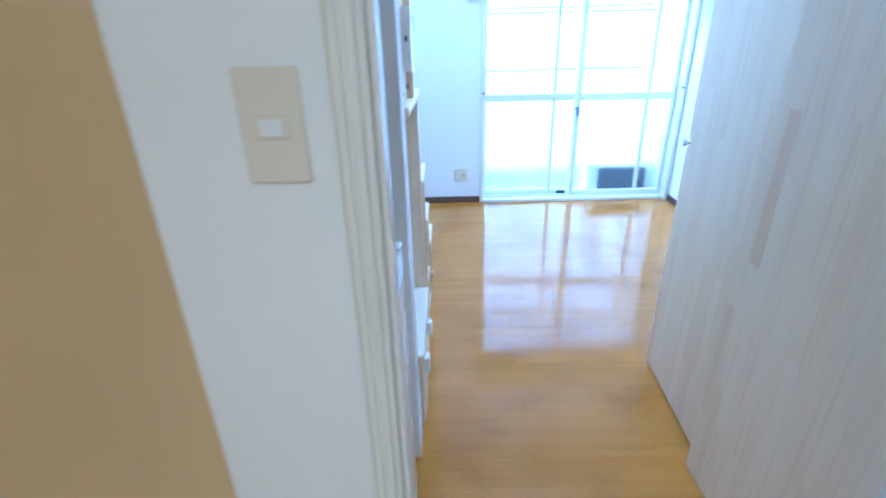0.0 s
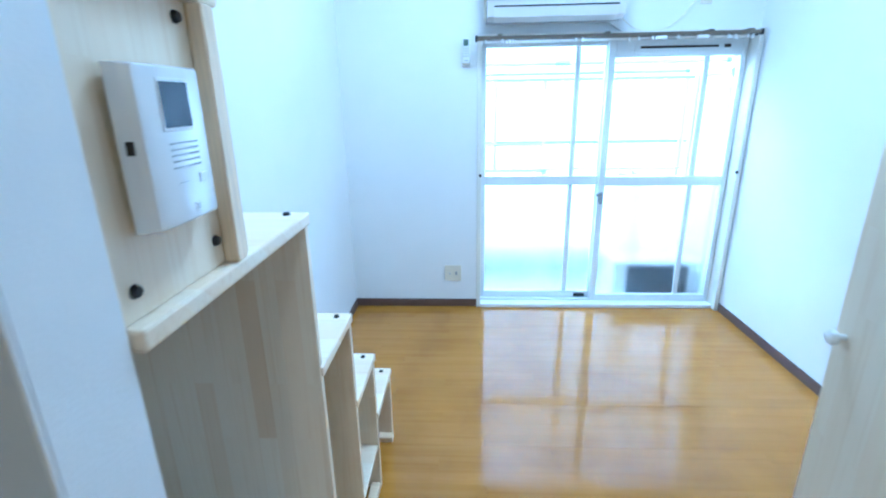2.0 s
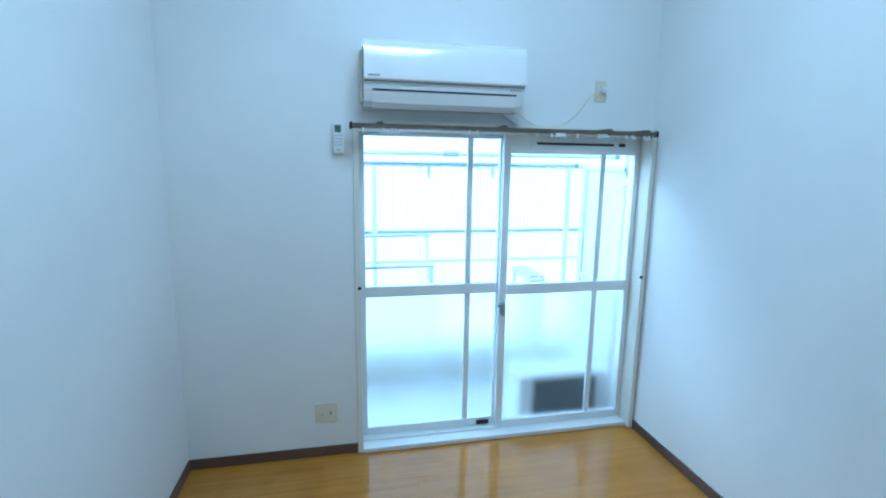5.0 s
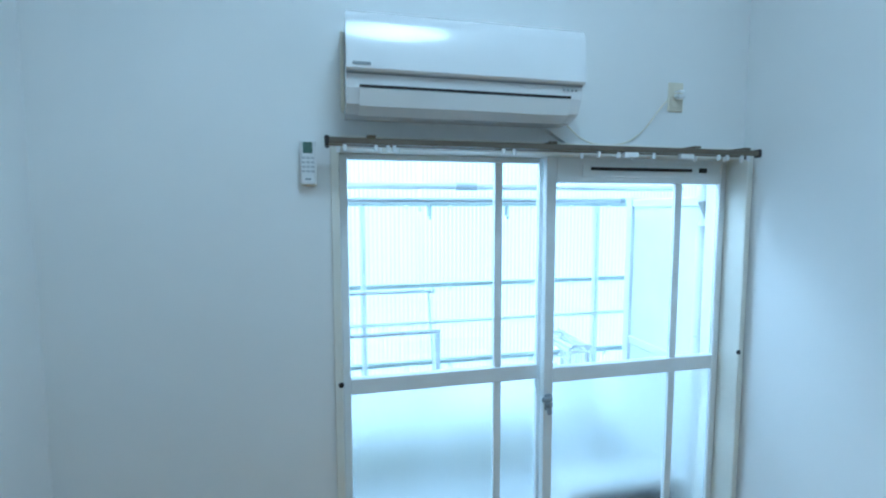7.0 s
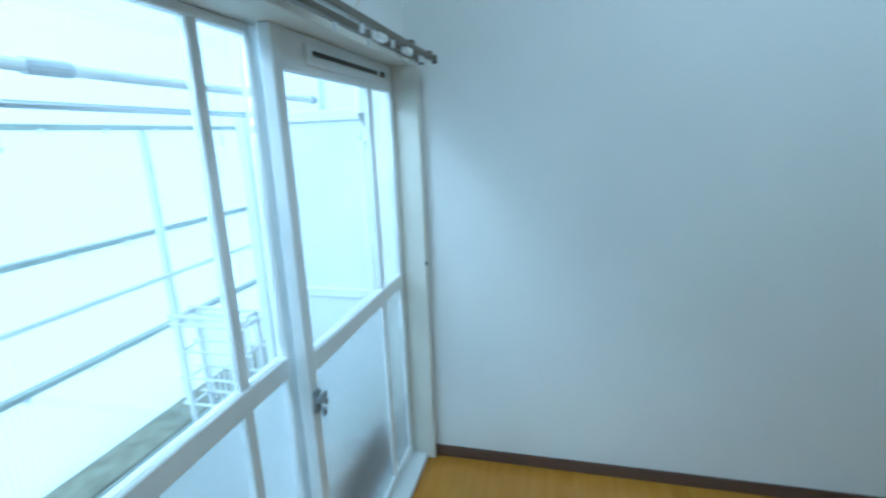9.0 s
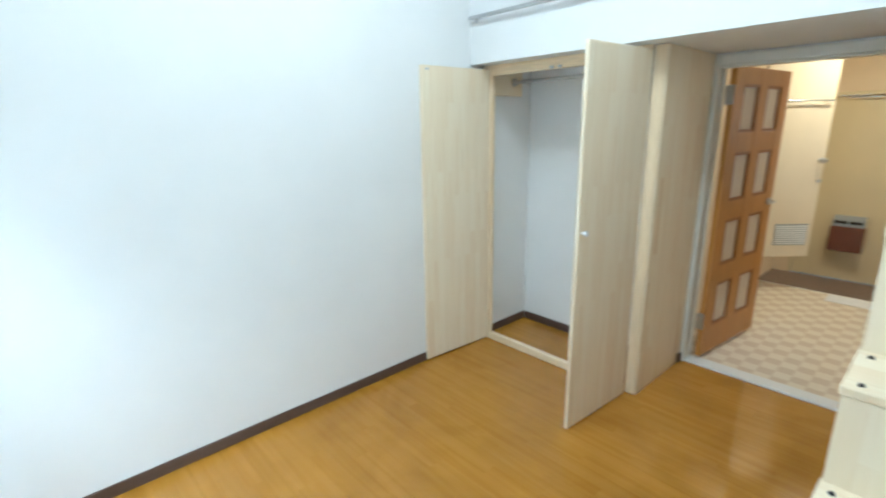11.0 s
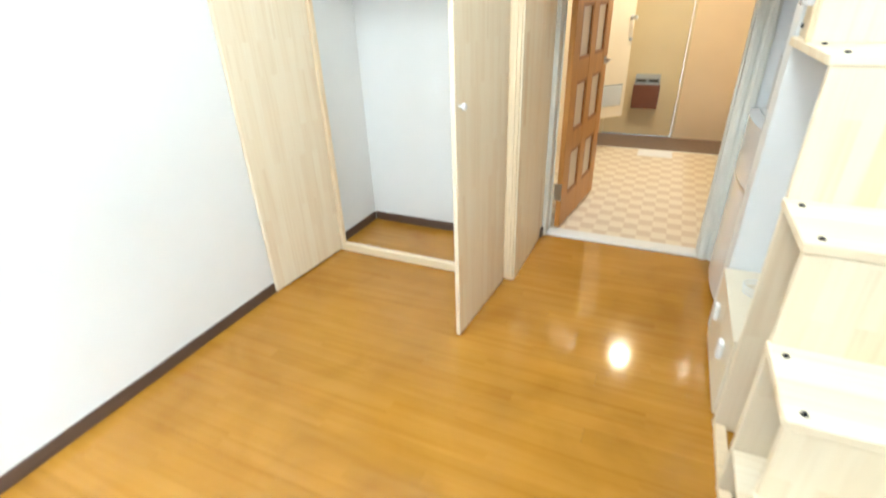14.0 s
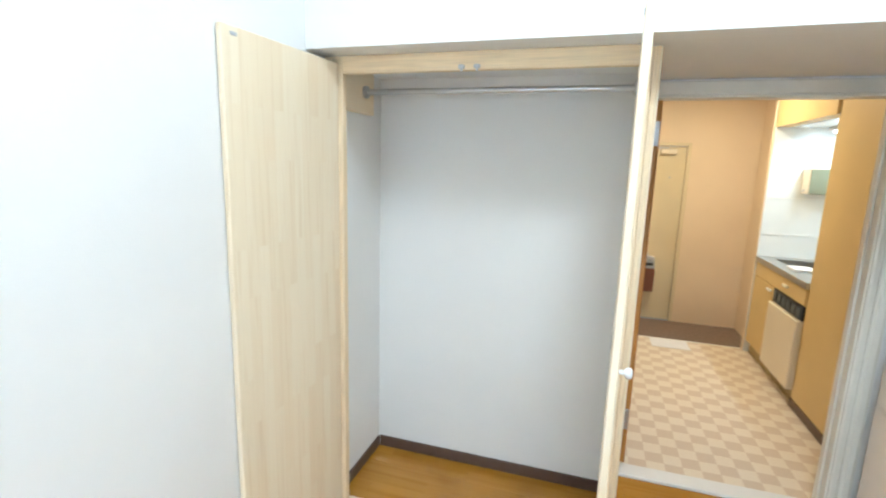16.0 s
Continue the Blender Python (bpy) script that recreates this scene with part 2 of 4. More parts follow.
PALE_GREY = material("pale_grey_plastic", (0.55, 0.57, 0.59), 0.5, vary=0.03)
DISPLAY = material("grey_green_display", (0.09, 0.15, 0.12), 0.3)
DARK_PLASTIC = material("black_plastic", (0.015, 0.015, 0.017), 0.35, vary=0.1)
BLACK_GLOSS = material("satin_black", (0.007, 0.006, 0.007), 0.42, vary=0.1, spec=0.15)
SCREEN = material("dark_screen", (0.010, 0.014, 0.026), 0.22, spec=0.35)
STEEL = material("brushed_steel", (0.55, 0.56, 0.57), 0.28, metal=1.0, vary=0.06, scale=30, stretch=(1, 12, 12))
CHROME = material("chrome", (0.75, 0.76, 0.78), 0.12, metal=1.0)
BRONZE = material("bronze_rail", (0.17, 0.145, 0.11), 0.35, metal=0.7, vary=0.08, scale=20)
BOLT = material("black_bolt", (0.02, 0.02, 0.022), 0.35, metal=0.6)
ORANGE_WOOD = material("varnished_door_wood", (0.50, 0.235, 0.055), 0.42, coat=0.05, vary=0.16, scale=3, stretch=(30, 30, 1.6), bump=0.08, bscale=3)
DARK_EDGE_WOOD = material("varnished_moulding", (0.30, 0.115, 0.025), 0.42, coat=0.05, vary=0.12, scale=3, stretch=(30, 30, 1.6))
DOOR_PANE = material("patterned_door_pane", (0.74, 0.64, 0.52), 0.45, vary=0.05, scale=40, bump=0.3, bscale=120)
STEEL_DOOR = material("cream_steel_door", (0.72, 0.62, 0.40), 0.4, vary=0.03, scale=3, bump=0.05, bscale=150)
YELLOW_UNIT = material("yellow_kitchen_front", (0.68, 0.51, 0.22), 0.5, vary=0.04, scale=3)
CREAM_UNIT = material("cream_kitchen_front", (0.80, 0.72, 0.56), 0.35, vary=0.03, scale=3)
# Dark olive for one cabinet side: its shade is in the colour.
OLIVE_SHADE = material("olive_shaded_side", (0.24, 0.24, 0.15), 0.5, vary=0.05, scale=5)
PLINTH = material("ochre_plinth", (0.38, 0.30, 0.15), 0.55, vary=0.06, scale=5)
TILE = material("white_splashback", (0.80, 0.82, 0.82), 0.2, vary=0.02, scale=6)
MAILBOX = material("brown_mailbox", (0.16, 0.055, 0.03), 0.4, vary=0.08, scale=6)
BATH_DOOR = material("cream_bathroom_door", (0.80, 0.70, 0.54), 0.4, vary=0.03, scale=4)
PAPER = material("white_paper", (0.80, 0.80, 0.82), 0.7, vary=0.04, scale=15)
BLUE_PRINT = material("blue_print", (0.08, 0.12, 0.30), 0.6)
CLEAR = glass("clear_glass", 0.0)
FROSTED = glass("figured_glass", 0.27, (0.97, 0.98, 0.98), bump=0.7)
SHEET = sheet_plastic("corrugated_sheet_plastic", (0.81, 0.83, 0.825))
OUT_WHITE = material("white_exterior_paint", (0.82, 0.83, 0.82), 0.5, vary=0.04, scale=4, bump=0.1)
OUT_RAIL = material("grey_green_rail", (0.46, 0.49, 0.43), 0.45, vary=0.1, scale=8)
KERB = material("olive_kerb_concrete", (0.33, 0.32, 0.24), 0.85, vary=0.25, scale=9, bump=0.3, bscale=80)
CONCRETE = material("balcony_concrete", (0.68, 0.67, 0.64), 0.8, vary=0.12, scale=7, bump=0.3, bscale=80)
UNIT_METAL = material("outdoor_unit_metal", (0.70, 0.70, 0.66), 0.45, vary=0.05, scale=5)
UNIT_DARK = material("outdoor_unit_grille", (0.09, 0.105, 0.12), 0.5, vary=0.1)
GLOW_WARM = glowing("warm_lamp_glow", (1.0, 0.72, 0.42), 1.0)
GLOW_COOL = glowing("cool_lamp_glow", (0.95, 1.0, 0.98), 1.2)
GLOW_ROOM = glowing("room_lamp_glow", (1.0, 0.95, 0.88), 3.0)

# ---- building helpers ----
ORIGIN = {}


def box(bm, x0, x1, y0, y1, z0, z1, bevel=0.0, seg=1):
    vs = bmesh.ops.create_cube(bm, size=1.0, matrix=Matrix.LocRotScale(((x0 + x1) / 2, (y0 + y1) / 2, (z0 + z1) / 2), None, (x1 - x0, y1 - y0, z1 - z0)))["verts"]
    if bevel:
        es = list({e for v in vs for e in v.link_edges})
        bmesh.ops.bevel(bm, geom=es, offset=bevel, segments=seg, profile=0.5, affect="EDGES")
    return bm


def boxed(*args, **kw):
    return box(bmesh.new(), *args, **kw)


def rod(bm, a, b, r, seg=12, r2=None):
    a, b = Vector(a), Vector(b)
    m = Matrix.Translation((a + b) / 2) @ (b - a).to_track_quat("Z", "Y").to_matrix().to_4x4()
    bmesh.ops.create_cone(bm, cap_ends=True, segments=seg, radius1=r, radius2=r if r2 is None else r2, depth=(b - a).length, matrix=m)
    return bm


def rods(*args, **kw):
    return rod(bmesh.new(), *args, **kw)


def lathe(bm, profile, m=Matrix(), seg=20):
    """Turns (radius, height) pairs round z."""
    rings = []
    for r, h in profile:
        rings.append([bm.verts.new(m @ Vector((r * math.cos(2 * math.pi * k / seg), r * math.sin(2 * math.pi * k / seg), h))) for k in range(seg)])
    for a, b in zip(rings, rings[1:]):
        for k in range(seg):
            bm.faces.new((a[k], a[(k + 1) % seg], b[(k + 1) % seg], b[k]))
    for ring in (rings[0], rings[-1]):
        bm.faces.new(ring)
    bmesh.ops.recalc_face_normals(bm, faces=bm.faces)
    return bm


def extrude_profile(bm, pts, axis, a, b):
    """A closed outline in the plane across axis 'x' (y, z pairs), drawn out from a to b."""
    def at(u, v, w):
        return (w, u, v) if axis == "x" else (u, w, v) if axis == "y" else (u, v, w)
    v1, v2 = ([bm.verts.new(at(u, v, w)) for u, v in pts] for w in (a, b))
    n = len(pts)
    for k in range(n):
        bm.faces.new((v1[k], v1[(k + 1) % n], v2[(k + 1) % n], v2[k]))
    bm.faces.new(v1), bm.faces.new(v2)
    bmesh.ops.recalc_face_normals(bm, faces=bm.faces)
    return bm


def tube(bm, pts, r, seg=8):
    """A bent cable through the points."""
    pts = [Vector(p) for p in pts]
    smooth = []
    for i in range(len(pts) - 1):
        p0, p1, p2, p3 = pts[max(i - 1, 0)], pts[i], pts[i + 1], pts[min(i + 2, len(pts) - 1)]
        for k in range(6):
            s = k / 6
            smooth.append(0.5 * ((2 * p1) + (p2 - p0) * s + (2 * p0 - 5 * p1 + 4 * p2 - p3) * s * s + (3 * p1 - p0 - 3 * p2 + p3) * s ** 3))
    smooth.append(pts[-1])
    rings = []
    for i, p in enumerate(smooth):
        d = smooth[min(i + 1, len(smooth) - 1)] - smooth[max(i - 1, 0)]
        q = d.to_track_quat("Z", "Y")
        rings.append([bm.verts.new(p + q @ Vector((r * math.cos(2 * math.pi * k / seg), r * math.sin(2 * math.pi * k / seg), 0))) for k in range(seg)])
    for a, b in zip(rings, rings[1:]):
        for k in range(seg):
            bm.faces.new((a[k], a[(k + 1) % seg], b[(k + 1) % seg], b[k]))
    bm.faces.new(rings[0]), bm.faces.new(rings[-1])
    bmesh.ops.recalc_face_normals(bm, faces=bm.faces)
    return bm


def mesh_of(name, bm, mat, smooth=False):
    me = bpy.data.meshes.new(name)
    bm.to_mesh(me)
    bm.free()
    me.materials.append(mat)
    if smooth:
        me.polygons.foreach_set("use_smooth", [True] * len(me.polygons))
        me.set_sharp_from_angle(angle=radians(40))
    return me


def thing(name, base, label, category, group="", kind=""):
    """An empty at the thing's base; its parts are given in world places."""
    ob = new(name)
    ob.location, ob.empty_display_size = base, 0.05
    ORIGIN[ob] = Vector(base)
    return tagged(ob, label, category, group, kind)


def part(name, bm, mat, parent, label="", smooth=False, kind=""):
    base = ORIGIN[parent]
    bmesh.ops.translate(bm, verts=bm.verts, vec=-base)
    ob = new(name, mesh_of(name, bm, mat, smooth))
    ob.parent = parent
    ORIGIN[ob] = base
    return tagged(ob, label, kind=kind)


def single(name, bm, mat, base, label, category, group="", kind="", smooth=False):
    """A thing of one mesh."""
    bmesh.ops.translate(bm, verts=bm.verts, vec=-Vector(base))
    ob = new(name, mesh_of(name, bm, mat, smooth))
    ob.location = base
    ORIGIN[ob] = Vector(base)
    return tagged(ob, label, category, group, kind)


def structure(name, bm, mat, label, category="wall"):
    return single(name, bm, mat, (0, 0, 0), label, category, kind="structure")


def wall_with_opening(u0, u1, z0, z1, o0, o1, oz0, oz1, y0, y1):
    bm = bmesh.new()
    box(bm, u0, o0, y0, y1, z0, z1)
    box(bm, o1, u1, y0, y1, z0, z1)
    box(bm, o0, o1, y0, y1, oz1, z1)
    if oz0 > z0:
        box(bm, o0, o1, y0, y1, z0, oz0)
    return bm

# ---- structure: main room ----
WX0, WX1, WTOP = 0.773, 2.442, 1.83
DX0, DX1, DTOP = 0.350, 1.275, 1.86
LOFT = 1.915
structure("wall_window", wall_with_opening(XL - 0.15, 2.62, -0.4, 3.3, WX0 - 0.02, WX1 + 0.02, -0.01, WTOP + 0.02, YW, YW + 0.15), WALLPAPER, "white wallpapered wall around the sliding balcony window")
structure("wall_right", boxed(XR, XR + 0.15, 1.79, YW, -0.1, 3.3), WALLPAPER, "plain white wallpapered side wall")
structure("wall_left", boxed(XL - 0.15, XL, 2.36, YW, -0.1, 3.3), WALLPAPER, "plain white wallpapered wall beside the stair")
structure("wall_door", wall_with_opening(XL, 1.32, -0.1, 2.3, DX0, DX1, -0.1, DTOP, 1.535, YD), WALLPAPER, "white wall with the doorway to the kitchen")
structure("wall_closet_back", boxed(1.32, XR + 0.15, 1.60, 1.79, -0.1, LOFT), WALLPAPER, "white wallpapered closet back wall")
structure("wall_partition", boxed(XL, 0.326, 2.305, 2.415, 0.0, 1.93), WALLPAPER, "white partition between refrigerator niche and stair")
bm = bmesh.new()
box(bm, 0.40, XR, 2.34, 2.42, LOFT, 2.95)
box(bm, 0.3265, 0.40, 2.34, 2.42, LOFT, 2.015)
box(bm, XL, 0.3265, 2.34, 2.42, 1.9305, 2.015)
structure("wall_loft_front", bm, WALLPAPER, "white loft parapet above closet and passage")
structure("wall_loft_back", boxed(XL - 0.15, XR + 0.15, 1.40, 1.50, 2.3, 3.3), WALLPAPER, "white wall at the back of the loft")
structure("wall_loft_side_left", boxed(XL - 0.15, XL, 1.50, 2.36, 1.95, 3.3), WALLPAPER, "white wall beside the loft")
structure("wall_loft_side_right", boxed(XR, XR + 0.15, 1.50, 1.79, LOFT, 3.3), WALLPAPER, "white wall beside the loft")
bm = bmesh.new()
box(bm, XL, XR, 1.625, 2.34, LOFT, 2.01)
box(bm, XL, XR, 1.50, 1.60, 2.30, 2.40)
structure("ceiling_loft", bm, CEILING, "off-white underside of the loft", "ceiling")
structure("ceiling", boxed(XL - 0.15, XR + 0.15, 1.40, YW + 0.15, 3.3, 3.4), CEILING, "plain white ceiling of the room", "ceiling")
bm = bmesh.new()
box(bm, XL - 0.006 - 0.15, XL, 1.60, 2.305, -0.1, 1.95)
box(bm, XL, 0.2118, 2.301, 2.3055, 0.0, 1.914)
structure("wall_niche", bm, SHADED_NICHE_PAPER, "papered walls of the refrigerator niche, brown deepened with its shade")
structure("wall_niche_trim", boxed(0.212, 0.3265, 2.297, 2.305, 0.0, 1.914, bevel=0.002), WHITE_PAINT, "white painted end board of the partition", "trim")

# skirting boards
def skirting(name, x0, x1, y0, y1):
    structure(name, boxed(x0, x1, y0, y1, 0.001, 0.06, bevel=0.002), SKIRT, "dark brown skirting board along the wall", "skirting")


skirting("baseboard_right", XR - 0.009, XR, 2.34, 5.188)
skirting("baseboard_window", XL, 0.747, YW - 0.009, YW)
skirting("baseboard_left", XL, XL + 0.009, 2.416, YW - 0.009)
skirting("baseboard_closet_side", XR - 0.009, XR, 1.80, 2.262)
skirting("baseboard_closet_back", 1.33, XR - 0.009, 1.79, 1.799)
skirting("baseboard_doorway", 1.280, 1.2915, 1.641, 1.69)

# doorway casing
def casing_profile(n0, n1, y_face, d):
    return [(n0, y_face), (n0, y_face + d * 0.75), (n0 + (n1 - n0) * 0.15, y_face + d), (n0 + (n1 - n0) * 0.4, y_face + d), (n0 + (n1 - n0) * 0.47, y_face + d * 0.55),
            (n0 + (n1 - n0) * 0.6, y_face + d * 0.55), (n0 + (n1 - n0) * 0.67, y_face + d), (n0 + (n1 - n0) * 0.9, y_face + d), (n1, y_face + d * 0.7), (n1, y_face)]


dtrim = thing("door_frame", (0.82, 1.55, 0), "white grooved timber frame round the kitchen doorway", "door frame", kind="structure")
for side, d in ((1.6255, 0.014), (1.5345, -0.014)):
    part("casing", extrude_profile(bmesh.new(), casing_profile(DX0 - (0.075 if d > 0 else 0.026), DX0 + 0.006, side, d), "z", 0.0, DTOP + 0.05), CASING, dtrim)
    part("casing", extrude_profile(bmesh.new(), casing_profile(DX1 + (0.0165 if d > 0 else 0.04), DX1 - 0.012, side, d), "z", 0.0, DTOP + 0.05), CASING, dtrim)
    part("head", boxed(DX0 + 0.0065, DX1 - 0.0125, *sorted((side, side + d)), DTOP - 0.01, DTOP + 0.045, bevel=0.003), CASING, dtrim)
part("jamb", boxed(DX0, DX0 + 0.014, 1.5335, 1.6265, 0.0, DTOP, bevel=0.002), CASING, dtrim)
part("jamb", boxed(DX1 - 0.013, DX1, 1.5335, 1.6265, 0.0, DTOP, bevel=0.002), CASING, dtrim)
for x0, x1 in ((DX0 + 0.0145, DX0 + 0.024), (DX1 - 0.0225, DX1 - 0.0135)):
    part("door_stop", boxed(x0, x1, 1.548, 1.556 if x0 > 1 else 1.585, 0.0145, DTOP - 0.023, bevel=0.002), CASING, dtrim)
part("head_lining", boxed(DX0 + 0.0145, DX1 - 0.0135, 1.5335, 1.6265, DTOP - 0.022, DTOP - 0.0105), CASING, dtrim)
structure("threshold", boxed(DX0 + 0.0145, DX1 - 0.0135, 1.525, 1.628, -0.02, 0.014, bevel=0.004), WHITE_PAINT, "white painted threshold between kitchen and room", "threshold")

# ---- structure: kitchen and entrance ----
KX0, KX1, KY0 = -0.05, 1.50, -1.42
PILLAR = 0.092
structure("floor_kitchen", boxed(-0.51, KX1, -0.60, 1.5245, -0.1, 0.0), VINYL, "beige and brown checked vinyl kitchen floor", "floor")
structure("floor_entrance", boxed(KX0 - 0.05, KX1, KY0, -0.6, -0.18, -0.07), GENKAN, "brown vinyl floor of the lower entrance", "floor")
structure("trim_entrance_step", boxed(KX0, KX1, -0.612, -0.59, -0.07, 0.004, bevel=0.002), CASING, "cream edge strip of the entrance step", "trim")
structure("wall_entrance", wall_with_opening(-0.5, KX1 + 0.1, -0.2, 2.52, 0.55, 1.36, -0.2, 1.80, KY0 - 0.12, KY0), CREAM_PAPER, "peach papered wall round the entrance door")
structure("wall_kitchen_right", boxed(KX1, KX1 + 0.1, KY0, 1.535, -0.2, 2.52), CREAM_PAPER, "cream wall beside the bathroom")
structure("wall_kitchen_left", boxed(KX0 - 0.1, KX0, KY0, -0.613, -0.2, 2.52), CREAM_PAPER, "peach papered wall between entrance and sink")
structure("wall_sink", boxed(-0.61, -0.51, -0.61, 1.0, -0.1, 2.52), TILE, "white glazed panel wall behind the sink")
structure("wall_sink_end", boxed(-0.51, 0.112, -0.612, -0.562, -0.1, 2.52), CREAM_PAPER, "peach papered end wall of the sink recess")
structure("wall_sink_lining", boxed(-0.51, 0.108, -0.5615, -0.5545, 0.0, 1.9), TILE, "white glazed panel lining the end of the sink recess")
structure("wall_sink_header", boxed(0.01, 0.108, -0.554, 0.449, 1.89, 2.419), YELLOW_UNIT, "yellow panel above the sink recess")
structure("ceiling_recess", boxed(-0.51, 0.0095, -0.5535, 0.4485, 1.8885, 1.93), TILE, "white panel closing the top of the sink recess", "ceiling")
structure("wall_pillar", boxed(-0.51, PILLAR, 0.45, 1.534, 0.0, 2.52), YELLOW_UNIT, "yellow panelled pillar beside the sink")
structure("baseboard_pillar", boxed(PILLAR, PILLAR + 0.008, 0.45, 1.524, 0.0, 0.06, bevel=0.002), SKIRT, "dark skirting at the foot of the pillar", "skirting")
structure("ceiling_kitchen", boxed(-0.51, KX1, KY0, 1.535, 2.42, 2.52), CEILING, "plain kitchen ceiling", "ceiling")

# ---- outside ----
structure("ground", boxed(-400, 400, -400, 500, -0.6, -0.35), CONCRETE, "grey concrete of the balcony and yard", "ground")
sw2 = thing("balcony_screen", (2.53, 5.75, -0.35), "white framed partition board beside the balcony", "partition")
part("board", boxed(2.515, 2.53, 5.45, 6.05, -0.20, 1.62), OUT_WHITE, sw2)
for y0, y1 in ((YW + 0.152, 5.45), (6.05, 6.10)):
    part("post", boxed(2.495, 2.55, y0, y1, -0.35, 1.68, bevel=0.004), OUT_WHITE, sw2)
for z in (-0.25, 0.79, 1.62):
    part("rail", boxed(2.50, 2.545, 5.4505, 6.0495, z, z + 0.045, bevel=0.004), OUT_WHITE, sw2)
bm = boxed(-60, 60, 6.80, 7.12, -0.35, -0.10, bevel=0.006)
structure("kerb", bm, KERB, "low concrete kerb under the screen fence", "kerb")
structure("trim_kerb", boxed(-60, 60, 6.783, 6.7995, -0.16, -0.115, bevel=0.003), OUT_RAIL, "grey metal strip along the kerb", "trim")

# window
win = thing("window_1", (1.59, 5.33, 0), "white aluminium sliding window with clear upper and figured lower panes", "window", kind="structure")
part("window_frame", boxed(WX0 - 0.03, WX0, 5.235, 5.415, 0.0, WTOP + 0.03, bevel=0.003), CASING, win)
part("window_frame", boxed(WX1, XR - 0.006, 5.189, 5.415, 0.0, WTOP + 0.03, bevel=0.003), CASING, win)
part("window_frame", boxed(WX0 + 0.0005, WX1 - 0.0005, 5.215, 5.40, WTOP - 0.012, WTOP + 0.03, bevel=0.003), CASING, win)
bm = boxed(WX0 + 0.0005, WX1 - 0.0005, 5.225, 5.415, 0.0, 0.028, bevel=0.003)
box(bm, WX0 + 0.002, WX1 - 0.002, 5.30, 5.306, 0.028, 0.04)
box(bm, WX0 + 0.002, WX1 - 0.002, 5.365, 5.371, 0.028, 0.04)
part("window_sill", bm, ALU, win)


def sash(x0, x1, y, bar_x, top_glass, lower_label):
    s = part("sash", boxed(x0, x0 + (0.042 if x0 > 1 else 0.03), y - 0.018, y + 0.018, 0.03, WTOP - 0.013, bevel=0.003), ALU, win)
    part("stile", boxed(x1 - (0.042 if x0 < 1 else 0.03), x1, y - 0.018, y + 0.018, 0.03, WTOP - 0.013, bevel=0.003), ALU, s)
    a, b = x0 + (0.0425 if x0 > 1 else 0.0305), x1 - (0.0425 if x0 < 1 else 0.0305)
    part("bottom_rail", boxed(a, b, y - 0.016, y + 0.016, 0.03, 0.078, bevel=0.003), ALU, s)
    part("middle_rail", boxed(a, b, y - 0.019, y + 0.019, 0.888, 0.950, bevel=0.003), ALU, s)
    part("top_rail", boxed(a, b, y - 0.016, y + 0.016, top_glass, WTOP - 0.0135, bevel=0.003), ALU, s)
    for z0, z1 in ((0.0785, 0.8875), (0.9505, top_glass - 0.0005)):
        part("glazing_bar", boxed(bar_x - 0.016, bar_x + 0.016, y - 0.012, y + 0.012, z0, z1, bevel=0.002), ALU, s)
    for name, z0, z1, mat in (("lower_pane", 0.0785, 0.8875, FROSTED), ("upper_pane", 0.9505, top_glass - 0.0005, CLEAR)):
        for u, v in ((a, bar_x - 0.0165), (bar_x + 0.0165, b)):
            g = part("pane", boxed(u, v, y - 0.002, y + 0.002, z0, z1), mat, s, lower_label if mat is FROSTED else "clear glass pane")
            g.visible_shadow = False
    return s


outer = sash(WX0 + 0.002, 1.625, 5.375, 1.406, 1.795, "figured obscure glass pane")
inner = sash(1.585, WX1 - 0.002, 5.315, 2.205, 1.715, "figured obscure glass pane")
vent = part("vent_strip", boxed(1.74, 2.345, 5.292, 5.2985, 1.738, 1.795, bevel=0.002), ALU, inner, "white ventilation strip")
bm = boxed(1.775, 2.255, 5.288, 5.2915, 1.765, 1.778)
box(bm, 2.29, 2.33, 5.286, 5.2915, 1.762, 1.782, bevel=0.002)
part("vent_slot", bm, DARK_PLASTIC, inner, "dark ventilation slot and slider")
bm = boxed(1.588, 1.618, 5.286, 5.2965, 0.775, 0.845, bevel=0.003)
rod(bm, (1.603, 5.286, 0.81), (1.603, 5.262, 0.81), 0.010)
box(bm, 1.565, 1.612, 5.262, 5.272, 0.822, 0.842, bevel=0.003)
box(bm, 1.592, 1.612, 5.266, 5.280, 0.765, 0.79, bevel=0.003)
part("crescent_lock", bm, GREY_PLASTIC, inner, "small grey crescent lock")
bm = boxed(1.48, 1.56, 5.352, 5.3585, 0.036, 0.062, bevel=0.002)
part("sash_stop", bm, DARK_PLASTIC, outer, "small dark sash stop")
for x, z in ((0.766, 0.978), (2.440, 0.992)):
    y = 5.235 if x < 1 else 5.189
    part("screw_cap", rods((x, y + 0.001, z), (x, y - 0.004, z), 0.010), DARK_PLASTIC, win, "black screw cap")


def corrugated(x0, x1, y, z0, z1, pitch=0.032, amp=0.002):
    bm = bmesh.new()
    n = int((x1 - x0) / pitch * 4)
    top, low = [], []
    for i in range(n + 1):
        x = x0 + (x1 - x0) * i / n
        d = amp * math.sin(2 * math.pi * (x - x0) / pitch)
        low.append(bm.verts.new((x, y + d, z0))), top.append(bm.verts.new((x, y + d, z1)))
    for i in range(n):
        bm.faces.new((low[i], low[i + 1], top[i + 1], top[i]))
    return bm


